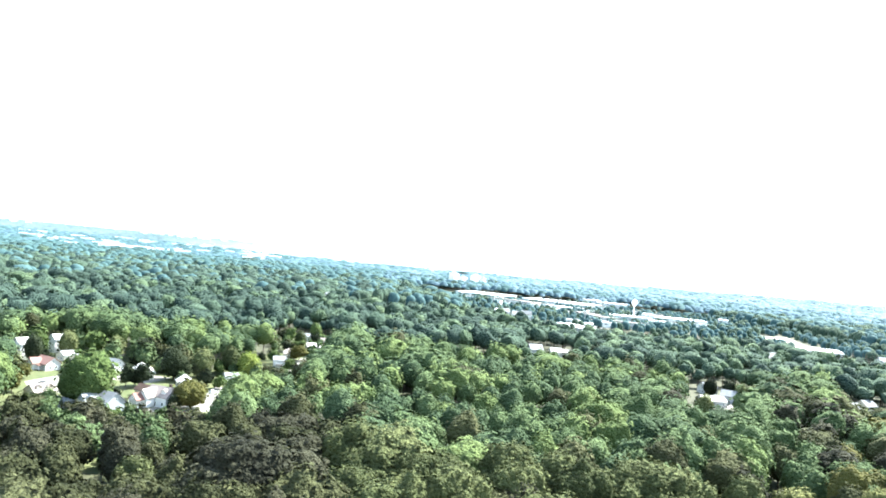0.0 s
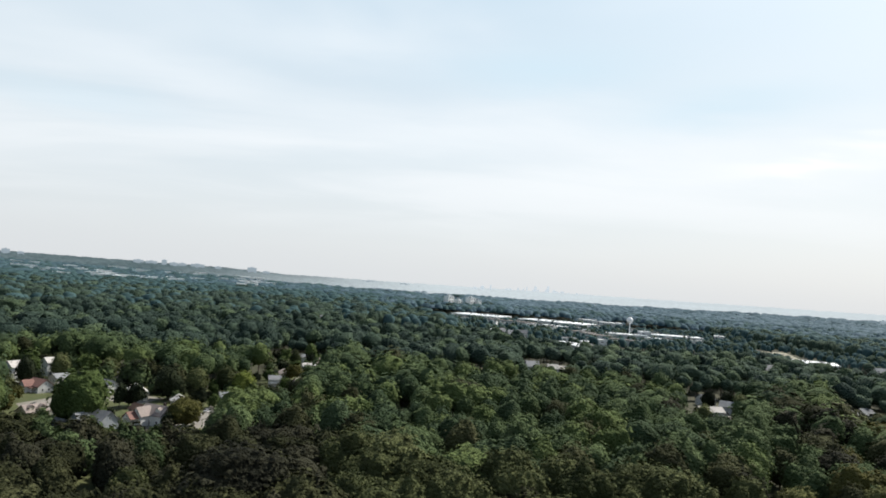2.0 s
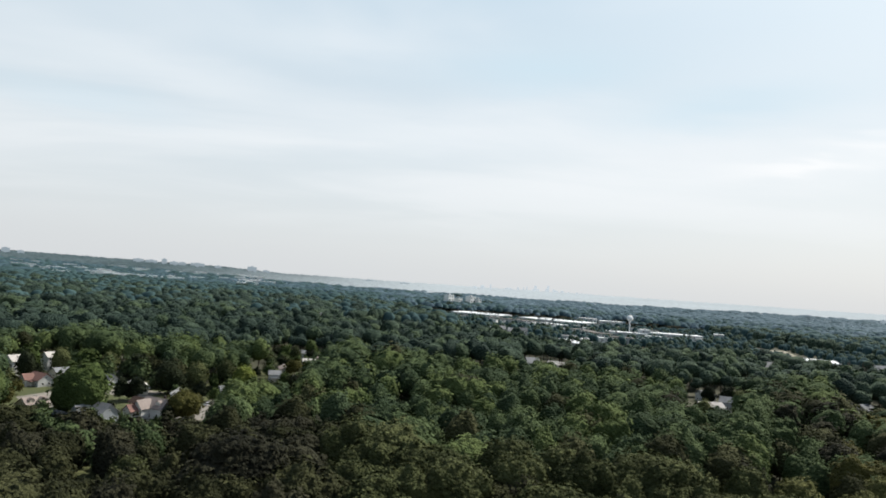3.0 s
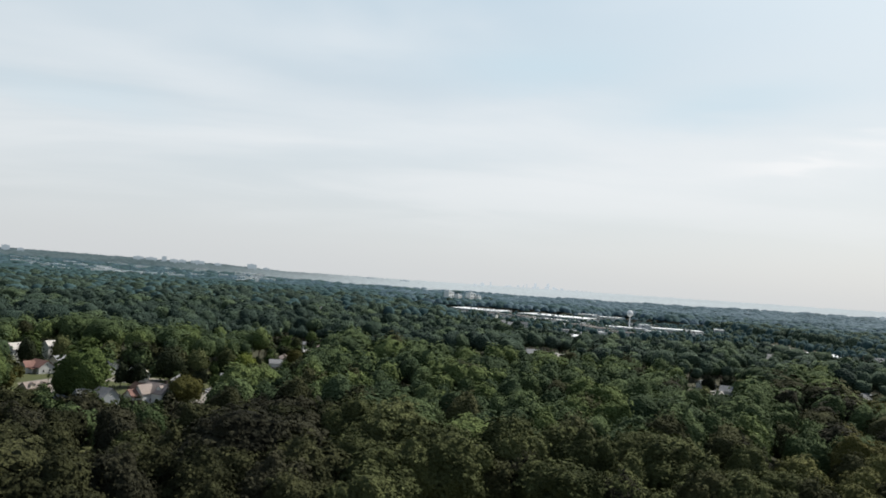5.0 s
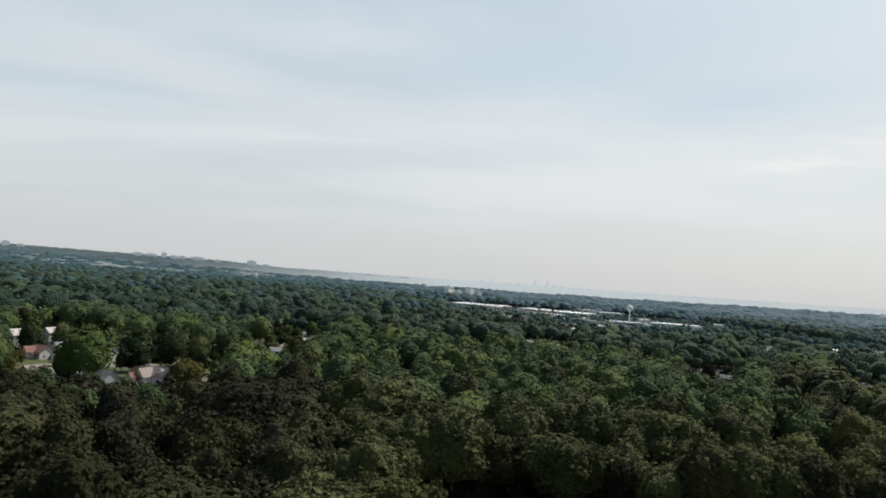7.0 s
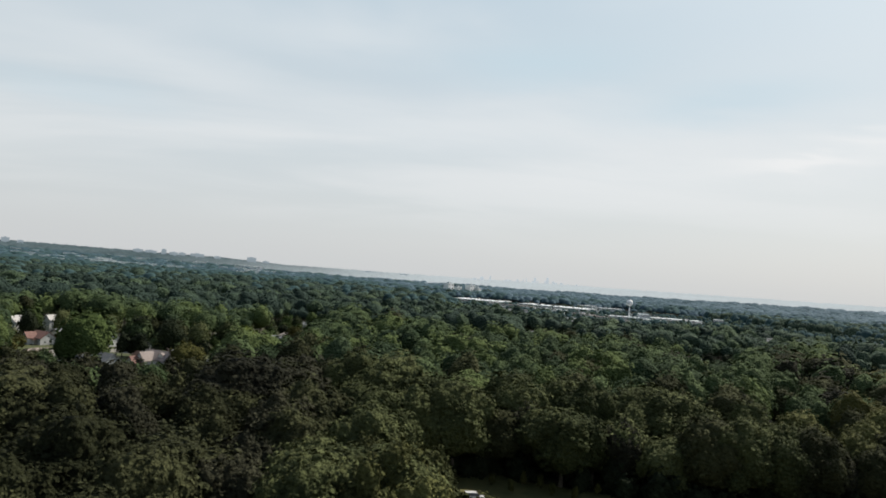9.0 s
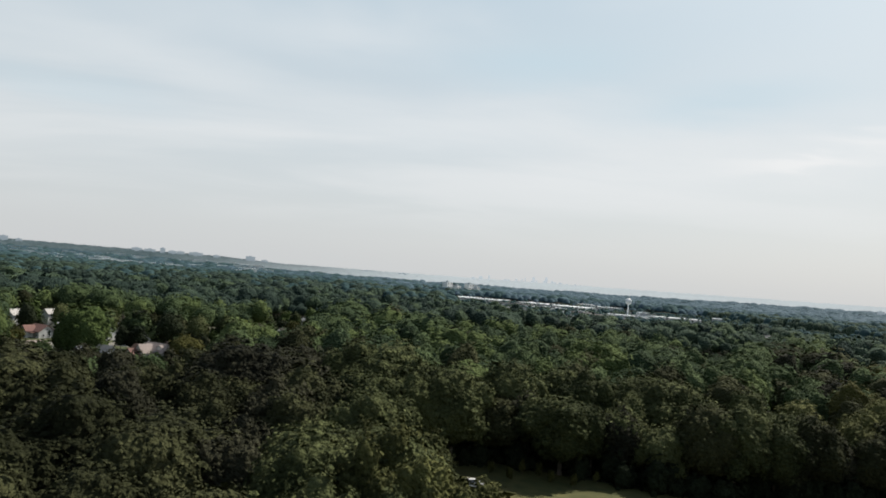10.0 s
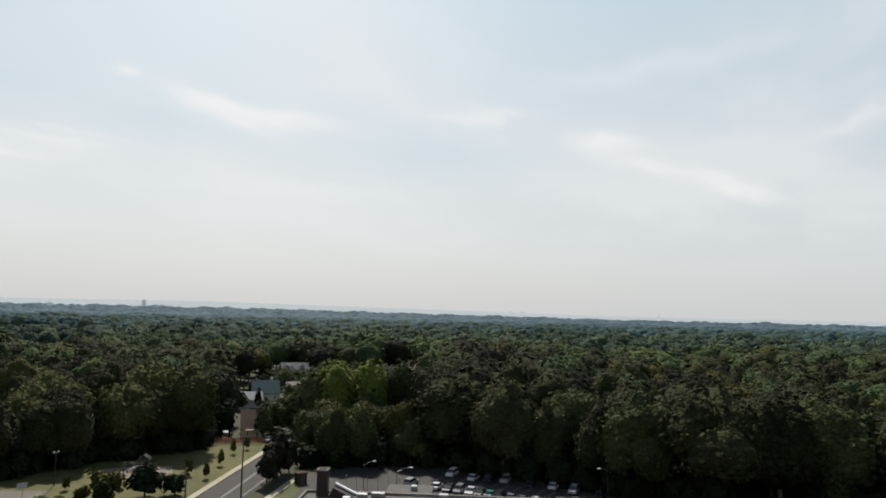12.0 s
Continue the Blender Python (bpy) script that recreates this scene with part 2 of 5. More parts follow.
SHINGLE_BROWN = material("brown_shingles", (0.05, 0.034, 0.028), (0.095, 0.064, 0.052), 1.5, 0.95, spec=0.08)
SHINGLE_BLUE = material("blue_grey_shingles", (0.034, 0.060, 0.066), (0.062, 0.098, 0.104), 1.5, 0.9, spec=0.1)
GLASS = material("window_glass", (0.012, 0.015, 0.018), (0.03, 0.036, 0.04), 0.3, 0.12, spec=0.6)
DOOR = material("door_paint", (0.05, 0.03, 0.025), (0.09, 0.06, 0.045), 1.0, 0.6)
DARK_BRICK = material("dark_brick", (0.026, 0.019, 0.017), (0.052, 0.038, 0.032), 3.0, 0.85)
ROOF_GRAVEL = material("gravel_roof", (0.068, 0.062, 0.058), (0.12, 0.11, 0.102), 0.8, 0.95, scale2=0.06)
STEEL = material("galvanised_steel", (0.20, 0.205, 0.21), (0.30, 0.305, 0.31), 1.0, 0.45, metal=0.6)
POLE_WOOD = material("pole_timber", (0.06, 0.045, 0.035), (0.12, 0.09, 0.07), 2.0, 0.9)
LINE = material("road_paint", (0.15, 0.145, 0.13), (0.32, 0.305, 0.275), 2.0, 0.8)
RUBBER = material("tyre_rubber", (0.012, 0.012, 0.012), (0.025, 0.025, 0.025), 4.0, 0.8)
ORANGE = material("orange_netting", (0.26, 0.09, 0.045), (0.40, 0.16, 0.09), 2.0, 0.8)
RED_LAMP = material("tail_lamp", (0.25, 0.01, 0.01), (0.4, 0.02, 0.02), 4.0, 0.3)
TAN_SOIL = material("bare_soil", (0.17, 0.16, 0.115), (0.27, 0.25, 0.19), 0.06, 0.95, scale2=0.02)
TOWER_WHITE = material("pale_steel_paint", (0.76, 0.77, 0.78), (0.84, 0.85, 0.86), 0.4, 0.5)
# skyline concrete is paled and given emission to imitate haze
HAZE_GLOW_GREY = material("haze_glow_grey_concrete", (0.12, 0.145, 0.16), (0.18, 0.20, 0.22), 0.05, 0.9)
HAZE_GLOW_PALE = material("haze_glow_pale_concrete", (0.30, 0.32, 0.34), (0.36, 0.38, 0.40), 0.05, 0.9)
glow(HAZE_GLOW_PALE, (0.60, 0.66, 0.69), 0.50)
glow(HAZE_GLOW_GREY, (0.46, 0.54, 0.59), 0.38)
OFFICE_WALL = material("office_cladding", (0.36, 0.38, 0.39), (0.50, 0.52, 0.53), 0.1, 0.7, each=0.5)
PLAY_BLACK = material("play_frame_paint", (0.02, 0.02, 0.022), (0.05, 0.05, 0.05), 3.0, 0.5)
ASPHALT = material("asphalt", (0.024, 0.022, 0.021), (0.047, 0.043, 0.040), 1.0, 0.9, scale2=0.08)
CONCRETE = material("concrete", (0.135, 0.126, 0.108), (0.215, 0.20, 0.172), 1.2, 0.9, scale2=0.1)
PATH = material("path_concrete", (0.24, 0.215, 0.155), (0.36, 0.325, 0.24), 1.2, 0.9, scale2=0.1)
WHITE = material("white_paint", (0.68, 0.68, 0.66), (0.80, 0.80, 0.78), 0.7, 0.6)
ROOF_WHITE = material("white_roof_membrane", (0.46, 0.49, 0.51), (0.70, 0.72, 0.73), 0.05, 0.6, scale2=0.01)

# ---- mesh helpers ----
rng = np.random.default_rng(7)


def mesh_np(name, verts, tris, mat, soft=True):
    me = bpy.data.meshes.new(name)
    verts, tris = np.asarray(verts, np.float32), np.asarray(tris, np.int32)
    me.vertices.add(len(verts))
    me.vertices.foreach_set("co", verts.ravel())
    me.loops.add(tris.size)
    me.loops.foreach_set("vertex_index", tris.ravel())
    me.polygons.add(len(tris))
    me.polygons.foreach_set("loop_start", np.arange(0, tris.size, 3, dtype=np.int32))
    me.polygons.foreach_set("use_smooth", np.full(len(tris), bool(soft)))
    me.update(calc_edges=True)
    me.materials.append(mat)
    return me


def part(name, bm, mat, parent=None, label=""):
    me = bpy.data.meshes.new(name)
    bm.to_mesh(me)
    bm.free()
    me.materials.append(mat)
    ob = new(name, me)
    ob.parent = parent
    return tagged(ob, label) if label else ob


def box(bm, x0, y0, z0, x1, y1, z1, bevel=0.0):
    v = [bm.verts.new((x, y, z)) for z in (z0, z1) for y in (y0, y1) for x in (x0, x1)]
    fs = [bm.faces.new([v[i] for i in f]) for f in ((0, 2, 3, 1), (4, 5, 7, 6), (0, 1, 5, 4), (1, 3, 7, 5), (3, 2, 6, 7), (2, 0, 4, 6))]
    if bevel:
        bmesh.ops.bevel(bm, geom=list({e for f in fs for e in f.edges}), offset=bevel, segments=1, affect="EDGES")
    return bm


def boxed(*a, **k):
    return box(bmesh.new(), *a, **k)


def inside(px, py, poly):
    c = np.zeros(np.shape(px), bool)
    n = len(poly)
    for i in range(n):
        (x0, y0), (x1, y1) = poly[i], poly[i - 1]
        c ^= ((y0 > py) != (y1 > py)) & (px < (x1 - x0) * (py - y0) / (y1 - y0 + 1e-12) + x0)
    return c


def ico(sub):
    bm = bmesh.new()
    bmesh.ops.create_icosphere(bm, subdivisions=sub, radius=1)
    v = np.array([p.co for p in bm.verts])
    f = np.array([[p.index for p in q.verts] for q in bm.faces])
    bm.free()
    return v, f


ICO2, ICO3, ICO4 = ico(2), ico(3), ico(4)


def join_np(parts):
    vs, fs, n = [], [], 0
    for v, f in parts:
        vs.append(v), fs.append(f + n)
        n += len(v)
    return np.concatenate(vs), np.concatenate(fs)


def puff_np(sides, rings):
    """A small leafy swelling, base down: a ring or two of points under a tip."""
    v, f = [], []
    for k, (rad, z) in enumerate(((1.0, -0.25), (0.78, 0.45))[2 - rings:]):
        v += [(math.cos((i + k * 0.5) * 2 * math.pi / sides) * rad, math.sin((i + k * 0.5) * 2 * math.pi / sides) * rad, z) for i in range(sides)]
    for k in range(rings - 1):
        for i in range(sides):
            p, q = k * sides + i, k * sides + (i + 1) % sides
            f += [(p, q, p + sides), (q, q + sides, p + sides)]
    v.append((0, 0, 0.85))
    base = (rings - 1) * sides
    f += [(base + i, base + (i + 1) % sides, len(v) - 1) for i in range(sides)]
    return np.array(v), np.array(f)


def frames_of(n, r):
    """Two directions across each of the normals n."""
    t = np.cross(n, r.normal(0, 1, n.shape))
    t /= np.linalg.norm(t, axis=1)[:, None]
    return t, np.cross(n, t)


def crown_np(seed, radius, z0, z1, boughs, puffs, puff, puff_shape, leaves, leaf, core, lump=0.3):
    """A broadleaf crown: a ragged dome of large boughs, set with leafy swellings and small folded leaf sprays."""
    r = np.random.default_rng(seed)
    zc, half = z0 + (z1 - z0) * 0.40, (z1 - z0) * 0.60
    k = np.arange(boughs) + 0.5
    el = np.arcsin(np.clip(1 - 1.55 * k / boughs + r.normal(0, 0.12, boughs), -0.6, 1))
    az = k * 2.39996 + r.uniform(0, 6) + r.normal(0, 0.45, boughs)
    way = np.stack([np.cos(az) * np.cos(el), np.sin(az) * np.cos(el), np.sin(el)], -1)
    high, width = r.uniform(0.2, 1.0, boughs), r.uniform(0.75, 1.35, boughs) * 1.75 / math.sqrt(boughs)

    def reach(d):
        """How far the crown goes out in each direction."""
        ang = np.arccos(np.clip(d @ way.T, -1, 1))
        return 1 - lump + lump * np.max(high * np.sqrt(np.clip(1 - (ang / width) ** 2, 0, 1)), axis=1)

    def over(n_):
        """Directions spread evenly over the crown but for its underside."""
        k_ = np.arange(n_) + 0.5
        z_ = np.clip(1 - 1.6 * k_ / n_ + r.normal(0, 0.03, n_), -0.75, 1)
        a_ = k_ * 2.39996 + r.normal(0, 0.25, n_)
        c_ = np.sqrt(1 - z_ * z_)
        return np.stack([c_ * np.cos(a_), c_ * np.sin(a_), z_], -1)

    size = np.array((radius, radius, half)) * 1.04
    v, f = core
    d = v / np.linalg.norm(v, axis=1)[:, None]
    parts = [(d * (0.93 * reach(d) + r.normal(0, 0.02, len(d)))[:, None] * size + (0, 0, zc), f)]
    if puffs:
        d = over(puffs)
        p = d * (reach(d) * r.uniform(0.92, 1.05, puffs))[:, None] * size + (0, 0, zc)
        n = d / size * radius + (0, 0, 0.35) + r.normal(0, 0.35, d.shape)
        n /= np.linalg.norm(n, axis=1)[:, None]
        t, b = frames_of(n, r)
        s = (puff * r.uniform(0.6, 1.35, puffs))[:, None, None]
        v, f = puff_shape
        w = v[None] * r.uniform(0.78, 1.22, (puffs, len(v), 1))
        q = p[:, None] + s * (w[:, :, :1] * t[:, None] + w[:, :, 1:2] * b[:, None] + w[:, :, 2:] * n[:, None])
        parts.append((q.reshape(-1, 3), (f[None] + (np.arange(puffs) * len(v))[:, None, None]).reshape(-1, 3)))
    if leaves:
        n = over(leaves)
        p = n * (reach(n) * r.uniform(0.95, 1.0 + 1.1 * puff / radius, leaves))[:, None] * size + (0, 0, zc)
        n = n / size * radius + (0, 0, 0.3) + r.normal(0, 0.45, n.shape)
        n /= np.linalg.norm(n, axis=1)[:, None]
        t, b = frames_of(n, r)
        s = (leaf * r.uniform(0.6, 1.3, leaves))[:, None]
        q = np.stack([p - t * s, p - b * s * 0.7 - n * s * 0.25, p + t * s, p + b * s * 0.7 - n * s * 0.25], 1).reshape(-1, 3)
        i = np.arange(leaves)[:, None] * 4
        parts.append((q, np.concatenate([i + (0, 1, 2), i + (0, 2, 3)])))
    return join_np(parts)


def scatter(templates, pos, size, turn, pick):
    """Templates (vertices, triangles) set at many places: one joined mesh's arrays."""
    parts = []
    for k, (v, f) in enumerate(templates):
        m = pick == k
        if not m.any():
            continue
        p, s, a = pos[m], size[m], turn[m]
        ca, sa = np.cos(a)[:, None], np.sin(a)[:, None]
        x = (v[None, :, 0] * ca - v[None, :, 1] * sa) * s[:, :1] + p[:, :1]
        y = (v[None, :, 0] * sa + v[None, :, 1] * ca) * s[:, :1] + p[:, 1:2]
        z = v[None, :, 2] * s[:, 1:2] + p[:, 2:3]
        vv = np.stack([x, y, z], -1).reshape(-1, 3)
        ff = (f[None] + (np.arange(len(p)) * len(v))[:, None, None]).reshape(-1, 3)
        parts.append((vv, ff))
    return join_np(parts)


# ---- ground: one sheet to the horizon, flat, with low ridges far off ----
RIDGE = ((-180, 20), (-45, 62), (-32, 68), (-17, 66), (-12.5, 50), (0, 54), (15, 60), (30, 64), (38, 74), (44, 76), (52, 68), (61, 60), (75, 44), (84, 44), (95, 46), (180, 20))


def ridge(az):
    return np.interp(np.degrees(az), [a for a, _ in RIDGE], [b for _, b in RIDGE])


def height(x, y):
    r = np.hypot(x, y)
    s = np.clip((r - 2400) / 2300, 0, 1)
    return ridge(np.arctan2(x, y)) * s * s * (3 - 2 * s)


def polar(az0, az1, na, radii):
    a = np.radians(np.linspace(az0, az1, na))
    A, R = np.meshgrid(a, radii)
    i = (np.arange(len(radii) - 1)[:, None] * na + np.arange(na - 1)[None]).ravel()[:, None]
    f = np.concatenate([i + (0, 1, na + 1), i + (0, na + 1, na)])
    return R * np.sin(A), R * np.cos(A), f


gx, gy, gf = polar(-180, 180, 181, np.concatenate([[0.001], np.geomspace(20, 4890, 60)]))
gz = height(gx, gy)
ground = new("ground", mesh_np("ground", np.stack([gx, gy, gz], -1).reshape(-1, 3), gf[:, ::-1], GROUND))
tagged(ground, "dull green and brown ground under the woods, rising to low far ridges", "ground", kind="structure")

# ---- plan: clearings in the woods ----
VILLAGE = ((-160, 257), (-156, 250), (-129, 227), (-108, 205), (-71, 213), (-77, 249), (-79, 290), (-70, 310), (-64, 412), (-78, 562), (-126, 560),
           (-110, 440), (-128, 378), (-178, 408), (-238, 412), (-245, 380), (-195, 310))
FIELD = ((0, 169), (-7, 161), (-7, 120), (-4, 104), (8, 88), (12, 40), (30, -30), (157, -30), (157, 96), (146, 105), (141, 115), (164, 127), (180, 146), (218, 192), (262, 197), (274, 222),
         (330, 262), (334, 283), (318, 286), (252, 246), (209, 215), (162, 163), (142, 152), (118, 157), (88, 158), (64, 155), (40, 163.5), (17, 173))
RIGHT_YARD = ((106, 312), (124, 302), (156, 340), (188, 398), (214, 452), (190, 486), (160, 470), (138, 400))
RIGHT_YARD2 = ((212, 372), (234, 360), (284, 436), (262, 455))
ROOF_SITE = ((420, 836), (470, 812), (492, 866), (548, 1118), (478, 1100), (458, 1000), (442, 890))
ROOF_GAP = ((372, 735), (440, 690), (500, 770), (560, 1000), (565, 1125), (470, 1110), (392, 850))
CROSS_GAP = ((227, 131), (221, 141), (441, 275), (448, 264))
CROSS_STREET = ((300, 183), (301.5, 180.5), (447, 267), (445.5, 269.5))
SMALL_YARD = ((60, 480), (82, 480), (125, 605), (75, 605))
YELLOW_TREES = ((184, 144), (202, 162), (224, 140), (204, 126))
CLEARINGS = (VILLAGE, FIELD, YELLOW_TREES, RIGHT_YARD, RIGHT_YARD2, CROSS_GAP, SMALL_YARD, ROOF_SITE)
INDUSTRY = ((10, 1100), (60, 830), (150, 700), (300, 720), (430, 600), (520, 700), (640, 1000), (560, 1600), (420, 1680), (-60, 1685), (-70, 1500))


def woods_points(r0, r1, cell, az0=-37.0, az1=99.0):
    n = int(r1 * 2 / cell) + 2
    i, j = np.meshgrid(np.arange(n), np.arange(n))
    x = (i - n / 2 + (j % 2) * 0.5) * cell + rng.uniform(-0.30, 0.30, i.shape) * cell
    y = (j - n / 2) * cell * 0.9 + rng.uniform(-0.30, 0.30, i.shape) * cell
    x, y = x.ravel(), y.ravel()
    r, a = np.hypot(x, y), np.degrees(np.arctan2(x, y))
    keep = (r >= r0) & (r < r1) & (a > az0) & (a < az1)
    x, y = x[keep], y[keep]
    for poly in CLEARINGS:
        k = ~inside(x, y, poly)
        x, y = x[k], y[k]
    return x, y


def stand(x, y):
    """Slow change of the woods' height over the plan, 0.8 to 1.15, lowered along two bearings to fit the camera's view
    of the houses.
    """
    h = 0.98 + 0.10 * np.sin(x * 0.043 + 1.3) * np.cos(y * 0.037) + 0.08 * np.sin(x * 0.017 - y * 0.023)
    a, d = np.degrees(np.arctan2(x, y)), np.hypot(x, y)
    h = np.where((a > -34) & (a < -16) & (d > 175) & (d < 262), h * 0.89, h)
    return np.where((a > 50) & (a < 60) & (d > 150) & (d < 400), h * 0.58, h)


def sizes(x, y, spread=0.11):
    """Width and height factors; one in six is a broad old tree, standing a little proud."""
    n = len(x)
    old = rng.random(n) < 0.16
    s = stand(x, y) * (1 + rng.normal(0, spread, n).clip(-0.26, 0.18)) * np.where(old, 1.07, 1.0)
    w = s * rng.uniform(0.92, 1.28, n) * np.where(old, 1.4, 1.0)
    return np.stack([w, s], -1)


def near_plan(x, y):
    return ((x > -75) & (x < 4) & (y > 60) & (y < 175)) | ((x > -30) & (x < 150) & (y >= 155) & (y < 200)) | ((x > 150) & (x < 185) & (y > -30) & (y < 160))


PUFF_TIP = puff_np(5, 1)
NEAR = [crown_np(s, 7.7, 3.5, 21, 15, 420, 0.57, PUFF_TIP, 1650, 0.255, ICO4, 0.38) for s in (1, 2, 3, 4, 5)]
LOW = [crown_np(s, 6.9, 0.6, 21, 12, 380, 0.57, PUFF_TIP, 1450, 0.26, ICO4, 0.42) for s in (6, 7, 8)]
GARDEN = [crown_np(s, 6.6, 0.8, 21, 9, 90, 0.95, PUFF_TIP, 420, 0.36, ICO3, 0.38) for s in (16, 17, 18)]
MID = [crown_np(s, 7.1, 5.0, 21, 11, 110, 0.80, PUFF_TIP, 380, 0.32, ICO3, 0.36) for s in (11, 12, 13, 14, 15)]
FARTHER = [crown_np(s, 7.1, 6.5, 21, 8, 36, 1.3, PUFF_TIP, 110, 0.46, ICO2, 0.34) for s in (21, 22, 23, 24, 25)]
SHRUB = [crown_np(s, 7.0, 1.2, 21, 8, 60, 1.7, PUFF_TIP, 520, 0.72, ICO3, 0.58) for s in (61, 62, 63)]
GROVE_TREE = [crown_np(s, 7.0, 1.2, 21, 8, 44, 1.9, PUFF_TIP, 210, 1.0, ICO2, 0.58) for s in (64, 65, 66)]
SMALL = [crown_np(s, 7.3, 6.5, 21, 9, 0, 1.0, PUFF_TIP, 30, 0.95, ICO2, 0.46) for s in (31, 32, 33, 34, 35)]


def trunk_np(h, r):
    a = np.linspace(0, 2 * math.pi, 8)[:-1]
    rings = [(0, 1.35), (0.8, 1.0), (h * 0.45, 0.75), (h * 0.8, 0.35)]
    v = np.array([(math.cos(t) * r * k, math.sin(t) * r * k, z) for z, k in rings for t in a])
    f = []
    for i in range(3):
        for j in range(7):
            p, q = i * 7 + j, i * 7 + (j + 1) % 7
            f += [(p, q, q + 7), (p, q + 7, p + 7)]
    parts = [(v, np.array(f))]
    for k in range(6):
        t, z = k * 2.4, h * (0.35 + 0.06 * k)
        d = np.array((math.cos(t), math.sin(t), 0.9))
        s = np.array((-math.sin(t), math.cos(t), 0)) * r * 0.35
        p0, p1 = np.array((0, 0, z)), np.array((0, 0, z)) + d * h * 0.17
        w = np.array((0, 0, r * 0.35))
        parts.append((np.array([p0 - s, p0 + s, p0 + w, p1 - s * 0.3, p1 + s * 0.3, p1 + w * 0.3]),
                      np.array([(0, 1, 4), (0, 4, 3), (1, 2, 5), (1, 5, 4), (2, 0, 3), (2, 3, 5)])))
    return join_np(parts)


TRUNK_ME = mesh_np("trunk", *trunk_np(18, 0.34), BARK)
CROWN_ME = {}


def crown_mesh(k, mat):
    if (k, mat.name) not in CROWN_ME:
        CROWN_ME[k, mat.name] = mesh_np("crown", *(NEAR + LOW + GARDEN + SHRUB)[k], mat)
    return CROWN_ME[k, mat.name]


def tree(x, y, tall, wide, mat, label, group="", turn=None, name="tree"):
    """tall and wide in metres."""
    t = new(name)
    t.location, t.rotation_euler = (x, y, 0), (0, 0, rng.uniform(0, 6.28) if turn is None else turn)
    t.scale = (wide / 14.5, wide / 14.5, tall / 21)
    for n, me in (("trunk", TRUNK_ME), ("crown", crown_mesh(rng.integers(5) if "woods" in group else (11 if tall <= 13 else 5 if math.hypot(x, y) < 230 else 8) + rng.integers(3), mat))):
        new(n, me).parent = t
    return tagged(t, label, "tree", group)


x, y = woods_points(50, 330, 13.6)
near = near_plan(x, y)
nx, ny = x[near], y[near]
keeps_view = np.hypot(nx - 152.7, ny - 159.6) > 4          # one tree left out that would hide the brown house from the camera
nx, ny = nx[keeps_view], ny[keeps_view]
ns = sizes(nx, ny)
for k in range(len(nx)):
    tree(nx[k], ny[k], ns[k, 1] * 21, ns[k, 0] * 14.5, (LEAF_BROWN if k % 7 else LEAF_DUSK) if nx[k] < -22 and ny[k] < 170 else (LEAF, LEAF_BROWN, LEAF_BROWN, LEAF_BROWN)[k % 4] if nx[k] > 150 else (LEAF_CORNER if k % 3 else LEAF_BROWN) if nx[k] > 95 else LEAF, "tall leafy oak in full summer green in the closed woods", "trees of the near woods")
x, y = x[~near], y[~near]
x2, y2 = woods_points(330, 520, 13.8)
stems = [(x, y), (x2, y2)]


def mixed_woods(shapes, x, y, size, tones, name="woods"):
    """Crowns joined into one mesh for each tone of leaf; tones: (share, material, label)."""
    n = len(x)
    pick, turn, kind = rng.random(n), rng.uniform(0, 6.28, n), rng.integers(0, len(shapes), n)
    low = 0.0
    for share, mat, lab in tones:
        m = (pick >= low) & (pick < low + share)
        low += share
        if m.any():
            v, f = scatter(shapes, np.stack([x[m], y[m], height(x[m], y[m])], -1), size[m], turn[m], kind[m])
            tagged(new(name, mesh_np(name, v, f, mat)), lab, "woods", kind="stuff")


GREEN_TONES = ((0.42, LEAF_MID, "closed canopy of rounded green oak crowns with dark gaps"), (0.30, LEAF_DEEP, "deep green crowns in the closed canopy"),
               (0.20, LEAF_FRESH, "fresh green crowns in the closed canopy"), (0.08, LEAF_BROWN, "dull crowns scattered in the green canopy"))
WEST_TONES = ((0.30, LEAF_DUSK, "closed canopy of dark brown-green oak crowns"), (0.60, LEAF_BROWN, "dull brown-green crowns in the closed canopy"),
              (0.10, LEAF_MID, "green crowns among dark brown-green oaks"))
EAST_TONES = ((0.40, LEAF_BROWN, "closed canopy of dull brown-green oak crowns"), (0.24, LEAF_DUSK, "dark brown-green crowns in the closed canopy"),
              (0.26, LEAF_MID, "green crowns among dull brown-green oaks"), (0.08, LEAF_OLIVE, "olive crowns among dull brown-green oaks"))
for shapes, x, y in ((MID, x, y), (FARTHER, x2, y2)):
    # darker, browner leaf colours west of the field and at bearings past 25 degrees
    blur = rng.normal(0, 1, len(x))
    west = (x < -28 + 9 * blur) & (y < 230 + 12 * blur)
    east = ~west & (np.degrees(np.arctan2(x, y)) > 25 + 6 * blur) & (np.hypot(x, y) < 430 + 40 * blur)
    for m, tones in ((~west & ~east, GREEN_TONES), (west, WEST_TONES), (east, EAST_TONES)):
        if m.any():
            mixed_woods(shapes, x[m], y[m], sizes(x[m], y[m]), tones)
x, y = woods_points(520, 950, 14.0)
ind = inside(x, y, INDUSTRY)
keep = ~ind | (rng.random(len(x)) < 0.8)
x, y, ind = x[keep], y[keep], ind[keep]
s = sizes(x, y, 0.17)
s[ind] *= 0.47
s[inside(x, y, ROOF_GAP)] *= 0.62
stems.append((x, y))
# lighter leaf tones get a larger share to the east, painting in thicker haze
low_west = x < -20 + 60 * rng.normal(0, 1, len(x))
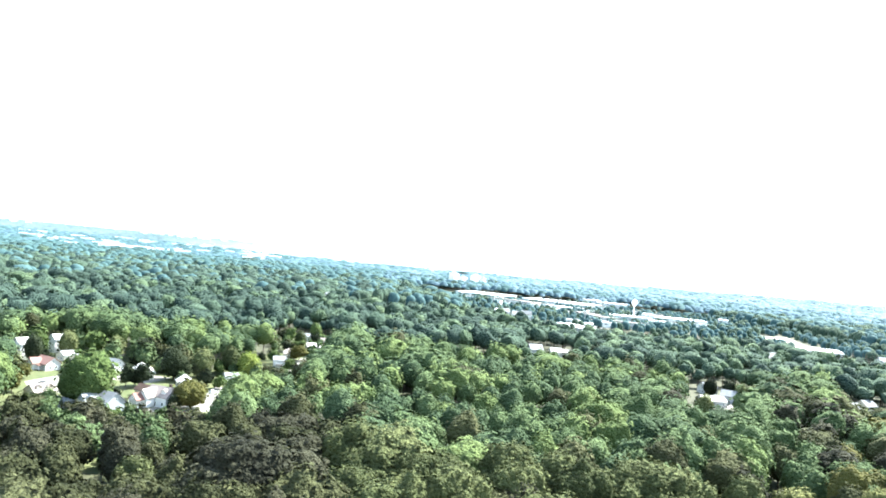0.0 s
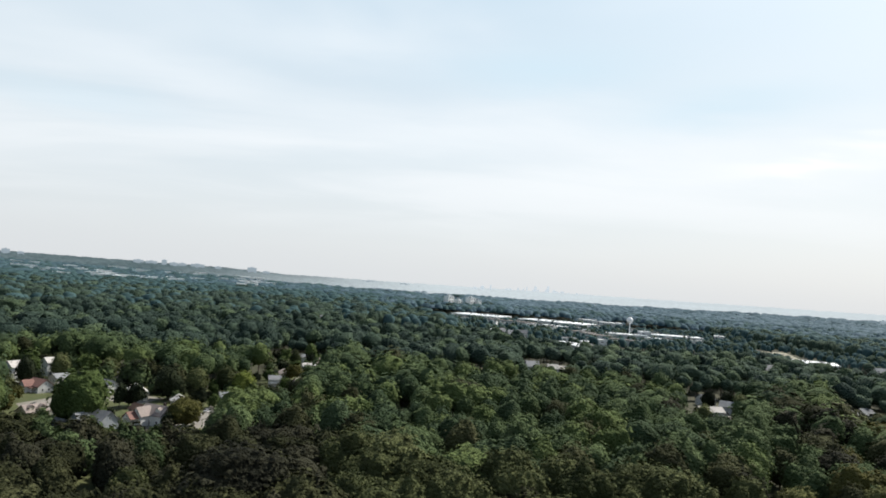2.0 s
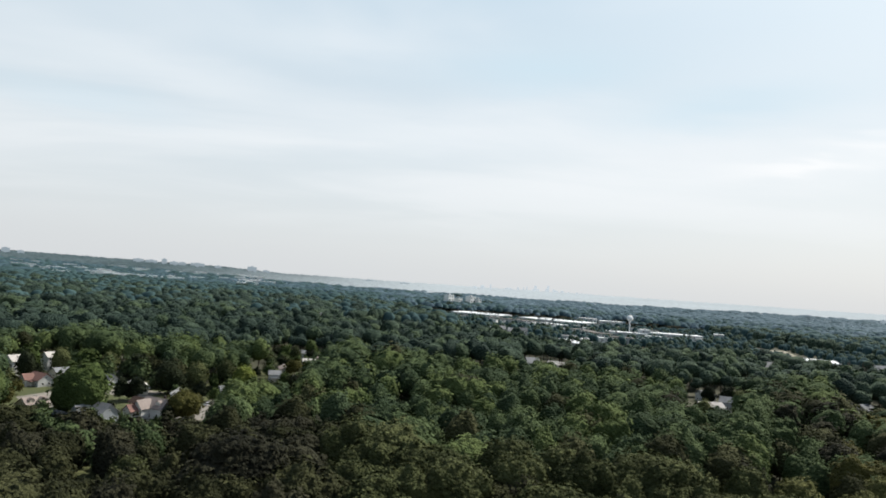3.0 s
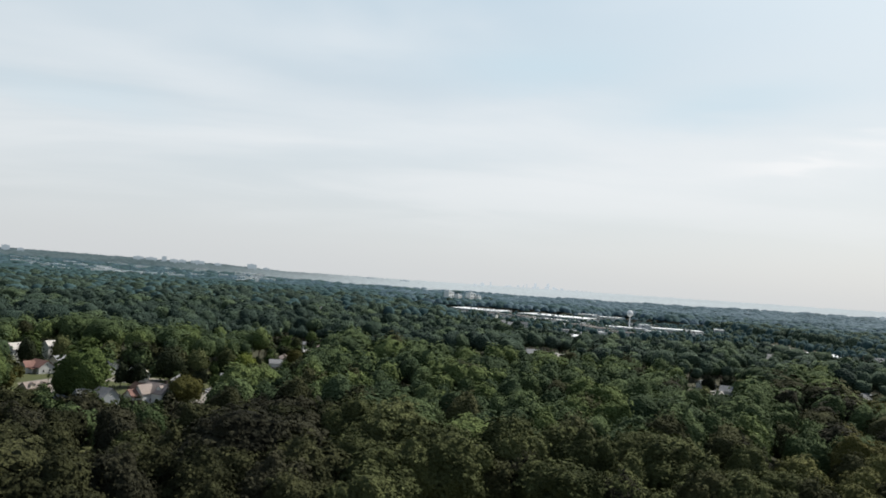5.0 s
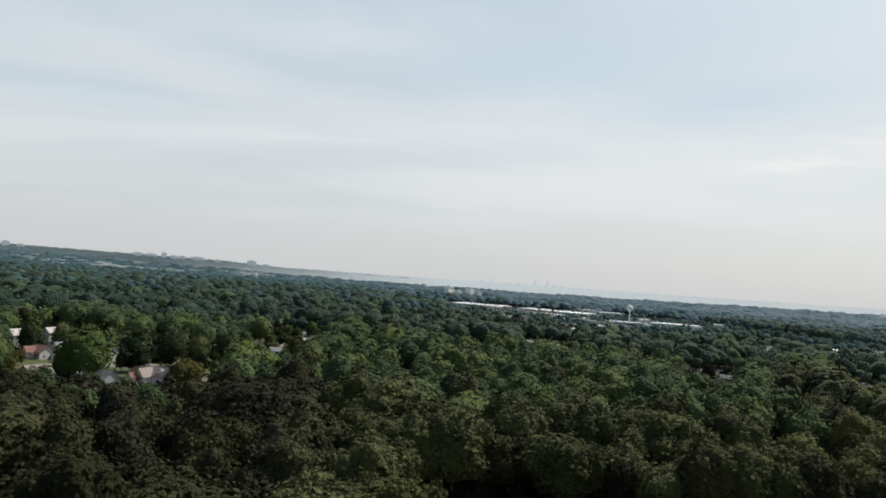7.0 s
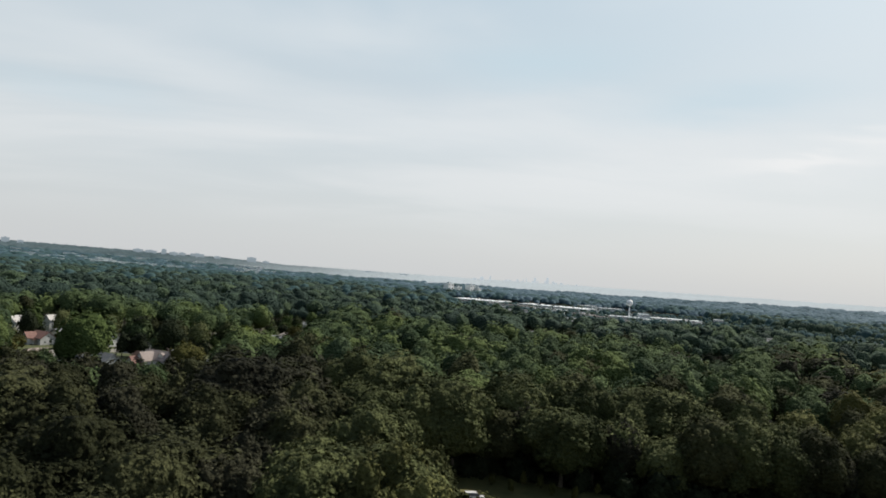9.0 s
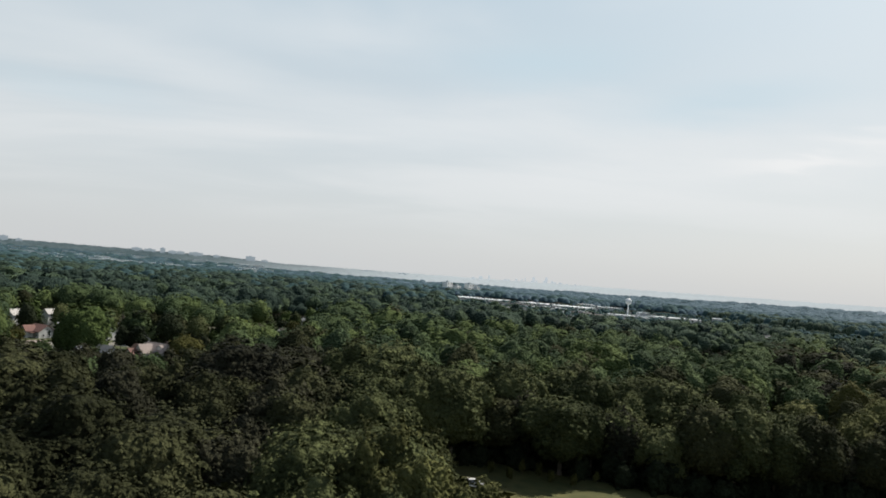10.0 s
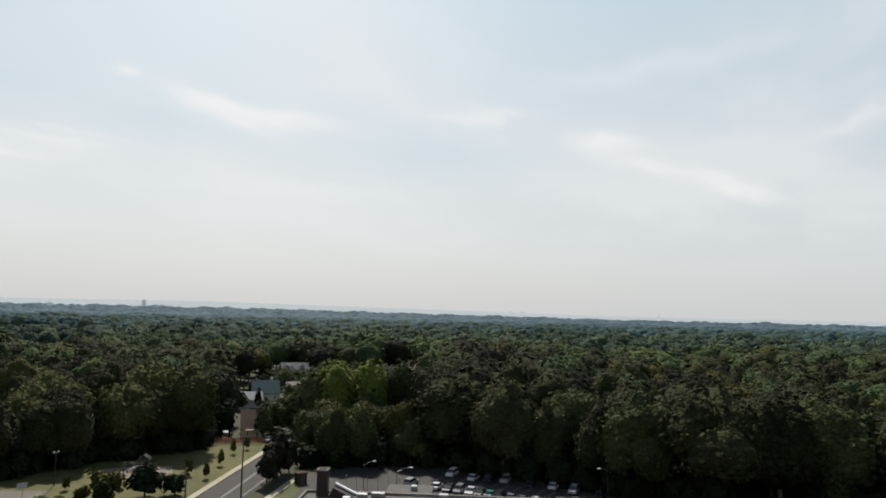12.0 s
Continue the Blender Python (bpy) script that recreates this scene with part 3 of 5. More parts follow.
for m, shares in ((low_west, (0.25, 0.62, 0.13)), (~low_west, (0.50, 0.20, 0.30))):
    mixed_woods(SMALL, x[m], y[m], s[m], tuple(zip(shares, (LEAF_FAR, LEAF_FAR_DEEP, LEAF_FAR_FRESH), ("green woods tinted for haze, spreading between far houses", "deep green crowns of the haze-tinted far woods", "lighter green crowns of the haze-tinted far woods"))), "far_woods")

# trunks under the joined crowns
a = np.linspace(0, 2 * math.pi, 6)[:-1]
STEM = (np.array([(math.cos(t) * r0, math.sin(t) * r0, z) for r0, z in ((0.42, 0), (0.24, 11)) for t in a]),
        np.array([q for k in range(5) for q in ((k, (k + 1) % 5, (k + 1) % 5 + 5), (k, (k + 1) % 5 + 5, k + 5))]))
x, y = (np.concatenate([p[k] for p in stems]) for k in (0, 1))
v, f = scatter([STEM], np.stack([x, y, x * 0], -1), np.ones((len(x), 2)), x * 0, np.zeros(len(x), int))
tagged(new("tree_trunks", mesh_np("tree_trunks", v, f, BARK)), "grey-brown trunks standing under the closed canopy", "trunks", kind="stuff")

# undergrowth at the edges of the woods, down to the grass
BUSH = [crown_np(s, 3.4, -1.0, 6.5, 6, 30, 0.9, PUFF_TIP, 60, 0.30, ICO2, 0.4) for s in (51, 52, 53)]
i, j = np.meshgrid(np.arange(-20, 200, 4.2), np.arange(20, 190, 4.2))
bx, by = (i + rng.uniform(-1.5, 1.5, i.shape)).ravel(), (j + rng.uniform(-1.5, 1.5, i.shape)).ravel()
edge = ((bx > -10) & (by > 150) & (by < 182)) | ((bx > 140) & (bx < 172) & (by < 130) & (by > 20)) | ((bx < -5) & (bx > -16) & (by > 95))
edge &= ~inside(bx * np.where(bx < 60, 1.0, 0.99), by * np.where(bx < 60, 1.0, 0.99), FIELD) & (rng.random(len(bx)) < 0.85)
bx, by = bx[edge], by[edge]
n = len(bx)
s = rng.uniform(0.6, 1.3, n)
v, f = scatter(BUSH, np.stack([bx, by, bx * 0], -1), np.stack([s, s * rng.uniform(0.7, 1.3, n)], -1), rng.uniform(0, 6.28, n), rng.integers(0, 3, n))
# the near-black leaf colour puts the deep shade under the trees into the bushes
tagged(new("undergrowth", mesh_np("undergrowth", v, f, LEAF_DARK)), "undergrowth along the edge of the woods, coloured dark to stand in for shade", "shrubs", kind="stuff")

# domed crowns out to 3.4 km, leaf colours tinted ever more for haze
def dome_np(seed, sides, rings):
    r = np.random.default_rng(seed)
    v = [(math.cos(t * 2 * math.pi / sides) * R, math.sin(t * 2 * math.pi / sides) * R, z + r.normal(0, 0.8)) for R, z in rings for t in range(sides)] + [(0.4, 0.2, 20.2)]
    f = []
    for i in range(len(rings) - 1):
        for j in range(sides):
            p, q = i * sides + j, i * sides + (j + 1) % sides
            f += [(p, q, q + sides), (p, q + sides, p + sides)]
    base = (len(rings) - 1) * sides
    f += [(base + j, base + (j + 1) % sides, len(v) - 1) for j in range(sides)]
    return np.array(v), np.array(f)


DOME = [dome_np(sd, 6, ((6.6, 2), (6.6, 13.5), (4.0, 18.6))) for sd in (41, 42, 43)]
DOME_LOW = [dome_np(sd, 5, ((7.8, 11), (5.2, 17.6))) for sd in (44, 45, 46)]
DOME_FLAT = [dome_np(sd, 5, ((8.6, 14.5), (5.4, 18.6))) for sd in (47, 48, 49)]
HAZE_LABEL = {LEAF_FAR: "far haze-tinted woods of small rounded crowns", LEAF_FAR_DEEP: "deep green crowns of the far woods, tinted for haze", LEAF_HAZE_TEAL: "far crowns tinted blue-green in place of haze",
              LEAF_HAZE_BLUE: "canopy of distant woods tinted blue-green for haze", LEAF_HAZE_PALE: "pale canopy of distant woods, leaves tinted for haze"}
# haze is tinted into the leaf colours, more strongly towards the sun
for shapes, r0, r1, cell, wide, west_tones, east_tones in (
        (DOME, 950, 1700, 14.0, 1.1, ((0.35, LEAF_FAR), (0.28, LEAF_HAZE_TEAL), (0.37, LEAF_FAR_DEEP)), ((0.38, LEAF_FAR), (0.62, LEAF_HAZE_TEAL))),
        (DOME_LOW, 1700, 2500, 17.0, 1.3, ((0.8, LEAF_HAZE_TEAL), (0.2, LEAF_FAR_DEEP)), ((0.3, LEAF_HAZE_TEAL), (0.5, LEAF_HAZE_BLUE), (0.2, LEAF_HAZE_PALE))),
        (DOME_FLAT, 2500, 3450, 23.0, 1.7, ((0.4, LEAF_HAZE_TEAL), (0.6, LEAF_HAZE_BLUE)), ((0.3, LEAF_HAZE_BLUE), (0.7, LEAF_HAZE_PALE)))):
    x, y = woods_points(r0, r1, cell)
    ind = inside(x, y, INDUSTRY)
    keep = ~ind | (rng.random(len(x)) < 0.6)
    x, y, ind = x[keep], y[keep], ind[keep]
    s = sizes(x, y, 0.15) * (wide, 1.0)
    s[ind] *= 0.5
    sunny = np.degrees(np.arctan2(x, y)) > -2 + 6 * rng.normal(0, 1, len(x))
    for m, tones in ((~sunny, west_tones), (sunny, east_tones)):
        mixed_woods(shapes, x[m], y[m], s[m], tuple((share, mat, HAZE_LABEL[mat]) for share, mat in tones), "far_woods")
# the last woods before the horizon, as a rough sheet glowing for haze
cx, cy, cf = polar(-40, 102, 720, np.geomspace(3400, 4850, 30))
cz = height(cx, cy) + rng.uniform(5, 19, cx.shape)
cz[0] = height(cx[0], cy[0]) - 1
tagged(new("far_woods", mesh_np("far_woods", np.stack([cx, cy, cz], -1).reshape(-1, 3), cf[:, ::-1], HILL_HAZE_GLOW)), "wooded ridges at the horizon, glowing blue-grey to pale in place of haze", "woods", kind="stuff")

# ---- field, road, car park ----
def sheet(name, pts, z, mat, label, category, thick=0.0):
    bm = bmesh.new()
    face = bm.faces.new([bm.verts.new((a, b, z)) for a, b in pts])
    bm.normal_update()
    if face.normal.z < 0:
        bmesh.ops.reverse_faces(bm, faces=[face])
    if thick:
        up = bmesh.ops.extrude_face_region(bm, geom=bm.faces[:])
        bmesh.ops.translate(bm, verts=[v for v in up["geom"] if isinstance(v, bmesh.types.BMVert)], vec=(0, 0, thick))
    return tagged(part(name, bm, mat), label, category, kind="structure")


def strip(a, b, w0, w1):
    """Corners of a band beside the line a-b, between w0 and w1 metres to its right."""
    d = Vector((b[0] - a[0], b[1] - a[1])).normalized()
    r = Vector((d.y, -d.x))
    return [(a[0] + r.x * w0, a[1] + r.y * w0), (b[0] + r.x * w0, b[1] + r.y * w0), (b[0] + r.x * w1, b[1] + r.y * w1), (a[0] + r.x * w1, a[1] + r.y * w1)]


sheet("field", ((-1, 171), (-8, 118), (10, 88), (45, 60), (61, 95.4), (104, 116.4), (159.5, 143.3), (162, 160), (142, 154), (118, 160), (88, 161), (64, 157), (40, 165.5), (17, 175)), 0.03, GRASS, "sunburnt mown grass field at the edge of the woods", "grass")
KERB_A, KERB_B = (62.0, 96.0), (160.0, 143.5)
sheet("road", strip(KERB_A, KERB_B, 2.1, 11.5), 0.02, ASPHALT, "grey asphalt road with pale painted lines", "road")
sheet("road", ((160, 145), (165, 134.5), (172, 136.5), (184, 138), (184, 145), (171, 146.5)), 0.025, ASPHALT, "grey asphalt road curving away under the trees", "road")
sheet("pavement", strip(KERB_A, KERB_B, 0.3, 1.9), 0.02, PATH, "pale concrete pavement with a raised kerb beside the road", "pavement", 0.14)
sheet("pavement", ((112, 103.0), (112.7, 101.5), (136, 111.3), (135.3, 112.8)), 0.03, PATH, "pale concrete footpath beside the road", "pavement", 0.12)
sheet("verge", ((106, 100), (112, 92), (139, 106), (137, 113), (122, 107)), 0.035, LAWN, "strip of grass between the road and the car park", "grass")
sheet("car_park", ((96, 88), (112, 12), (158, 12), (158, 98), (146, 107), (138, 111), (112, 96)), 0.05, ASPHALT, "worn grey asphalt car park under the trees", "car park")
for k, w in ((0, 6.6), (1, 7.0)):
    sheet("road_line", strip((70, 99.8), (158.5, 142.8), w, w + 0.16), 0.034, LINE, "pale yellow centre line on the road", "road marking")
sheet("road_line", strip((70, 99.8), (158.5, 142.8), 10.6, 10.78), 0.034, LINE, "white edge line on the road", "road marking")
for k in range(18):
    for x0 in (138.5, 148.8):
        y0 = 36 + k * 2.75
        sheet("bay_line", ((x0, y0), (x0 + 5, y0), (x0 + 5, y0 + 0.12), (x0, y0 + 0.12)), 0.056, LINE, "white parking bay line on the asphalt", "road marking")
sheet("court", ((74, 150), (86.5, 155), (94, 144), (83.2, 136.5), (75, 141.5)), 0.05, COURT, "grey paved basketball court beside the field", "court")
sheet("play_area", ((107, 150.5), (112, 153), (118.5, 149.5), (124.2, 143), (119.5, 137.5), (113.5, 135), (108.5, 137), (105.6, 143.5)), 0.055, SAND, "pale sandy ground of the play area", "play area")
sheet("village_lawn", VILLAGE, 0.03, LAWN, "patchy lawns between the houses", "grass")
sheet("street", ((-118, 270), (-103, 268), (-88, 290), (-97, 346), (-108, 345), (-104, 312), (-116, 300)), 0.05, CONCRETE, "pale sunlit street between the houses", "street")
sheet("street", ((-186, 318), (-181, 336), (-150, 322), (-140, 312), (-165, 300), (-174, 303)), 0.05, CONCRETE, "pale driveway in front of the houses", "street")
sheet("street", ((-104, 345), (-96, 345), (-82, 415), (-78, 520), (-84, 520), (-92, 418)), 0.05, CONCRETE, "pale sunlit street between the houses", "street")
sheet("street", ((-160, 340), (-138, 338), (-134, 356), (-158, 362)), 0.055, CONCRETE, "pale paved yard beside a house", "street")
sheet("yard", ((140, 395), (185, 425), (190, 440), (170, 425), (150, 415)), 0.05, CONCRETE, "pale paved yard beside the houses", "street")
sheet("street", CROSS_STREET, 0.05, CONCRETE, "pale sunlit street through the trees", "street")


# ---- houses ----
def gable_solid(w, d, h, rise, x0=0.0):
    bm = bmesh.new()
    pts = [(-d / 2, 0), (d / 2, 0), (d / 2, h), (0, h + rise), (-d / 2, h)]
    a = [bm.verts.new((x0 - w / 2, y, z)) for y, z in pts]
    b = [bm.verts.new((x0 + w / 2, y, z)) for y, z in pts]
    bm.faces.new(a[::-1]), bm.faces.new(b)
    for i in range(5):
        bm.faces.new((a[i], a[(i + 1) % 5], b[(i + 1) % 5], b[i]))
    bmesh.ops.recalc_face_normals(bm, faces=bm.faces[:])
    return bm


def gable_roof(w, d, h, rise, over=0.45, t=0.28):
    bm = bmesh.new()
    sl = rise / (d / 2)
    e, ez = d / 2 + over, h - over * sl
    pts = [(-e, ez), (0, h + rise), (e, ez), (e, ez + t), (0, h + rise + t), (-e, ez + t)]
    a = [bm.verts.new((-w / 2 - over, y, z + 0.01)) for y, z in pts]
    b = [bm.verts.new((w / 2 + over, y, z + 0.01)) for y, z in pts]
    for p in (a, b):
        bm.faces.new((p[0], p[1], p[4], p[5])), bm.faces.new((p[1], p[2], p[3], p[4]))
    for i in range(6):
        bm.faces.new((a[i], a[(i + 1) % 6], b[(i + 1) % 6], b[i]))
    bmesh.ops.recalc_face_normals(bm, faces=bm.faces[:])
    return bm


def opening(parent, name, cx, cy, cz, w, h, normal, frame_mat, pane_mat):
    """A framed window or door standing 5 cm proud of a wall; normal: '-x', 'x', '-y' or 'y'."""
    sgn = -1 if normal[0] == "-" else 1
    def slab(w_, h_, a, b):
        lo, hi = sorted((a * sgn, b * sgn))
        if normal[-1] == "y":
            return boxed(cx - w_ / 2, cy + lo, cz - h_ / 2, cx + w_ / 2, cy + hi, cz + h_ / 2)
        return boxed(cx + lo, cy - w_ / 2, cz - h_ / 2, cx + hi, cy + w_ / 2, cz + h_ / 2)
    fr = part(name, slab(w, h, -0.05, 0.06), frame_mat, parent)
    part("pane" if name == "window" else "panel", slab(w - 0.24, h - 0.24, 0.0, 0.075), pane_mat, fr)


def house(x, y, turn, w, d, h, rise, wall, roof, label, chimney=None, porch=None, dormer=False, wing=None, name="house"):
    """Ridge along local x; the front is local -y."""
    if x < -60 and h < 7:
        w, d, h, rise = w * 0.84, d * 0.8, max(h * 0.78, 2.7), rise * 0.8
    ob = new(name)
    ob.matrix_world = pose(x, y, 0, 0, 0, turn)
    part("wall", gable_solid(w, d, h, rise), wall, ob)
    part("roof", gable_roof(w, d, h, rise), roof, ob)
    storeys = max(1, int(h / 2.7))
    n = max(2, int(w / 3.2))
    for k in range(storeys):
        z = 1.5 + k * 2.75
        for i in range(n):
            cx = (i + 0.5) / n * w - w / 2
            if k == 0 and i == n // 2:
                opening(ob, "door", cx, -d / 2, 1.05, 1.1, 2.1, "-y", WHITE, DOOR)
            else:
                opening(ob, "window", cx, -d / 2, z, 1.1, 1.4, "-y", WHITE, GLASS)
            opening(ob, "window", cx, d / 2, z, 1.1, 1.4, "y", WHITE, GLASS)
        for i in range(2):
            cy = (i + 0.5) / 2 * d * 0.8 - d * 0.4
            opening(ob, "window", -w / 2, cy, z, 1.1, 1.4, "-x", WHITE, GLASS)
            opening(ob, "window", w / 2, cy, z, 1.1, 1.4, "x", WHITE, GLASS)
    if rise > 2.2:
        opening(ob, "window", -w / 2, 0, h + rise * 0.35, 0.8, 1.0, "-x", WHITE, GLASS)
        opening(ob, "window", w / 2, 0, h + rise * 0.35, 0.8, 1.0, "x", WHITE, GLASS)
    if chimney:
        part("chimney", boxed(w * 0.25 - 0.5, d * 0.12 - 0.4, h, w * 0.25 + 0.5, d * 0.12 + 0.5, h + rise + 1.3, bevel=0.05), chimney, ob, "brick chimney")
    if porch:
        part("porch_roof", boxed(-w * 0.3, -d / 2 - 2.2, 2.5, w * 0.3, -d / 2 - 0.03, 2.75), porch, ob)
        for sx in (-1, 1):
            part("porch_post", boxed(sx * w * 0.27 - 0.1, -d / 2 - 2.1, 0, sx * w * 0.27 + 0.1, -d / 2 - 1.9, 2.5), WHITE, ob)
        part("porch_deck", boxed(-w * 0.3, -d / 2 - 2.2, 0, w * 0.3, -d / 2 - 0.03, 0.4), CONCRETE, ob)
    if dormer:
        for sx in (-0.25, 0.25):
            bm = gable_solid(1.8, 2.2, 1.5, 0.8)
            bmesh.ops.transform(bm, matrix=pose(sx * w, -d * 0.25, h + rise * 0.2, 0, 0, 90), verts=bm.verts)
            part("dormer", bm, wall, ob)
            bm = gable_roof(1.8, 2.2, 1.5, 0.8, 0.2, 0.15)
            bmesh.ops.transform(bm, matrix=pose(sx * w, -d * 0.25, h + rise * 0.2, 0, 0, 90), verts=bm.verts)
            part("dormer_roof", bm, roof, ob)
    if wing:
        ww, wd, wh, wr = wing
        m = pose(-w * 0.22, -d / 2 - wd / 2 + 1.5, 0, 0, 0, 90)
        for nm, bm, mt in (("wing_wall", gable_solid(wd, ww, wh, wr), wall), ("wing_roof", gable_roof(wd, ww, wh, wr), roof)):
            bmesh.ops.transform(bm, matrix=m, verts=bm.verts)
            part(nm, bm, mt, ob)
        opening(ob, "window", -w * 0.22, -d / 2 - wd + 1.5, 1.6, 1.6, 1.4, "-y", WHITE, GLASS)
    return tagged(ob, label, "house", "houses among the trees")


house(-194, 350, -28, 12, 10, 4.2, 3.6, SIDING, SHINGLE_RED, "white house with a weathered red shingle roof", porch=SHINGLE_RED, wing=(5, 5, 3.4, 2.4))
house(-219, 372, 62, 10, 9, 8.2, 2.8, SIDING, SHINGLE_PALE, "tall white two-storey house behind dark trees")
house(-217, 400, 62, 7, 6, 7.6, 2.4, SIDING, SHINGLE_PALE, "white two-storey house behind dark trees")
house(-199, 378, 60, 10, 9, 4.0, 2.4, CREAM, SHINGLE_GREY, "cream house with a grey shingle roof")
house(-187, 408, 20, 11, 8, 4.4, 2.0, CREAM, SHINGLE_PALE, "low house with a pale shingle roof")
house(-146, 350, -62, 16, 12, 4.4, 3.6, CREAM, SHINGLE_PALE, "low cream house with a wide pale grey roof")
house(-163, 291, 62, 11, 10, 4.0, 3.4, CREAM, SHINGLE_PINK, "cream house with a faded brown roof and dormers", dormer=True)
house(-147, 280, -28, 11, 6, 2.6, 1.0, GREY_WALL, SHINGLE_GREY, "low grey garage behind the house", name="garage")
house(-131, 281, -25, 14, 11, 5.2, 4.4, GREY_WALL, SHINGLE_GREY, "grey house with a steep grey shingle roof", wing=(6, 6, 4, 3))
house(-122, 291, 62, 7, 6, 4.6, 2.8, SIDING, SHINGLE_RED, "narrow white house with a red-brown roof")
house(-115, 298, -22, 14, 10, 5.6, 4.2, SIDING, SHINGLE_PINK, "white house with a faded brown roof and two gables", chimney=DARK_BRICK, wing=(5, 6, 4.4, 3.0), dormer=True)
house(-117, 332, -58, 17, 9, 4.4, 3.0, SIDING, SHINGLE_PALE, "long low white house with a pale roof")
house(-104, 358, 30, 8, 7, 4.2, 2.2, SIDING, SHINGLE_GREY, "white house half hidden by trees")
house(-94, 418, 15, 8, 8, 5.6, 2.4, SIDING, SHINGLE_GREY, "white two-storey house at the edge of the woods", porch=SHINGLE_GREY)
house(-97, 458, -72, 17, 8, 3.4, 2.2, CREAM, SHINGLE_PINK, "long low house with a faded brown roof")
house(-88, 492, 20, 10, 8, 5.2, 2.4, SIDING, SHINGLE_PALE, "white house with a pale roof")
house(-84, 522, 20, 10, 9, 4.8, 3.4, CREAM, SHINGLE_PINK, "cream house with a faded pink-brown roof")
house(-104, 545, 20, 11, 8, 5.0, 2.4, SIDING, SHINGLE_GREY, "white house among tall trees")
house(-150, 312, -28, 10, 8, 4.0, 3.0, SIDING, SHINGLE_GREY, "white house with a grey roof between the trees")
house(-176, 344, 60, 9, 8, 4.0, 3.0, CREAM, SHINGLE_BROWN, "cream house with a brown roof behind the driveway")
house(-128, 312, -28, 9, 7, 3.6, 2.6, CREAM, SHINGLE_BROWN, "small cream house with a brown roof")
house(-166, 362, -28, 10, 8, 4.6, 3.0, SIDING, SHINGLE_GREY, "white house with a grey roof behind the trees")
house(165, 424, 10, 15, 9, 3.4, 2.4, SIDING, SHINGLE_PALE, "low white house with a pale roof among dark trees")
house(180, 470, 20, 10, 8, 4.4, 2.6, SIDING, SHINGLE_GREY, "white two-storey house among dark trees")
house(183, 440, -30, 10, 8, 4.5, 3.0, GREY_WALL, SHINGLE_GREY, "grey house with a steep roof among dark trees")
house(253, 430, 30, 9, 8, 5.5, 2.8, SIDING, SHINGLE_GREY, "white house half hidden in the woods")
house(270, 445, 30, 11, 9, 5.5, 3.2, CREAM, SHINGLE_GREY, "cream house half hidden in the woods")
house(80, 592, 15, 11, 9, 5.0, 4.0, GREY_WALL, SHINGLE_GREY, "grey house with a steep roof in a gap of the woods")
house(98, 596, 5, 9, 8, 4.0, 3.0, SIDING, SHINGLE_PALE, "white house in a gap of the woods")
house(113, 600, 5, 18, 9, 4.0, 2.0, SIDING, SHINGLE_PALE, "long white house with a pale roof in the woods")
house(215, 207, -42, 11, 9, 3.2, 2.6, SIDING, SHINGLE_GREY, "white house with a grey roof beside the road", wing=(5.5, 6, 3.6, 3.0))
house(238.3, 219, -42, 11, 12, 3.2, 4.8, SIDING, SHINGLE_BLUE, "white house with a broad blue-grey roof", chimney=CREAM)
house(169, 160, -46, 6.4, 14, 2.8, 4.6, CREAM, SHINGLE_BROWN, "cream house with a steep brown roof beside the field", porch=SHINGLE_PINK)
house(254, 214, -42, 10, 8, 4.2, 2.4, BRICK_WALL, SHINGLE_PINK, "red-brick house with a faded roof behind trees")
house(317, 270, -40, 15, 9, 6.0, 3.4, SIDING, SHINGLE_GREY, "large white house with many windows down the road", wing=(6, 5, 5.4, 3.0), dormer=True)
for k, (hx, hy, r) in enumerate(((-158, 930, 10), (-86, 770, -15), (-176, 765, 30), (-140, 690, 0), (95, 905, 10), (110, 930, 0), (82, 940, 20), (300, 640, 20), (440, 700, 0), (330, 560, -20))):
    house(hx, hy, r, 13, 9, 12, 4.0, SIDING, SHINGLE_GREY, "tall white house showing over the far trees")


# ---- warehouses and offices in the flat land beyond the woods ----
def warehouse(ax, ay, bx, by, depth, h, roof, label, units=4, name="warehouse"):
    """A front wall from a to b, seen across the trees, with a flat roof behind it."""
    dx, dy = bx - ax, by - ay
    w = math.hypot(dx, dy)
    ob = new(name)
    ob.matrix_world = pose(ax, ay, height(ax, ay), 0, 0, math.degrees(math.atan2(dy, dx)))
    part("wall", boxed(0, 0, 0, w, depth, h), WHITE if name == "far_building" else OFFICE_WALL, ob)
    part("roof", boxed(-0.6, -0.6, h + 0.005, w + 0.6, depth + 0.6, h + 0.7, bevel=0.1), roof, ob)
    n = max(2, int(w / 14))
    for i in range(n):
        cx = (i + 0.5) / n * w
        opening(ob, "door" if i % 3 else "window", cx, 0, 2.4 if i % 3 else h - 2.5, 4.5, 4.2 if i % 3 else 1.6, "-y", WHITE, GLASS if i % 3 == 0 else STEEL)
    for i in range(units):
        cx, cy = rng.uniform(0.08, 0.9) * w, rng.uniform(0.2, 0.8) * depth
        part("roof_unit", boxed(cx, cy, h + 0.7, cx + 3, cy + 2.4, h + 2.4, bevel=0.1), STEEL, ob)
    return tagged(ob, label, "warehouse", "warehouses beyond the woods")


WH = "long flat-roofed warehouse with a white roof among far trees"
GH = "long flat-roofed warehouse with a grey roof among far trees"
warehouse(24, 1490, 124, 1452, 95, 10, ROOF_WHITE, WH, 9)
warehouse(85, 1380, 168, 1300, 40, 9, ROOF_GRAVEL, GH)
warehouse(160, 1446, 282, 1376, 85, 10, ROOF_WHITE, WH, 9)
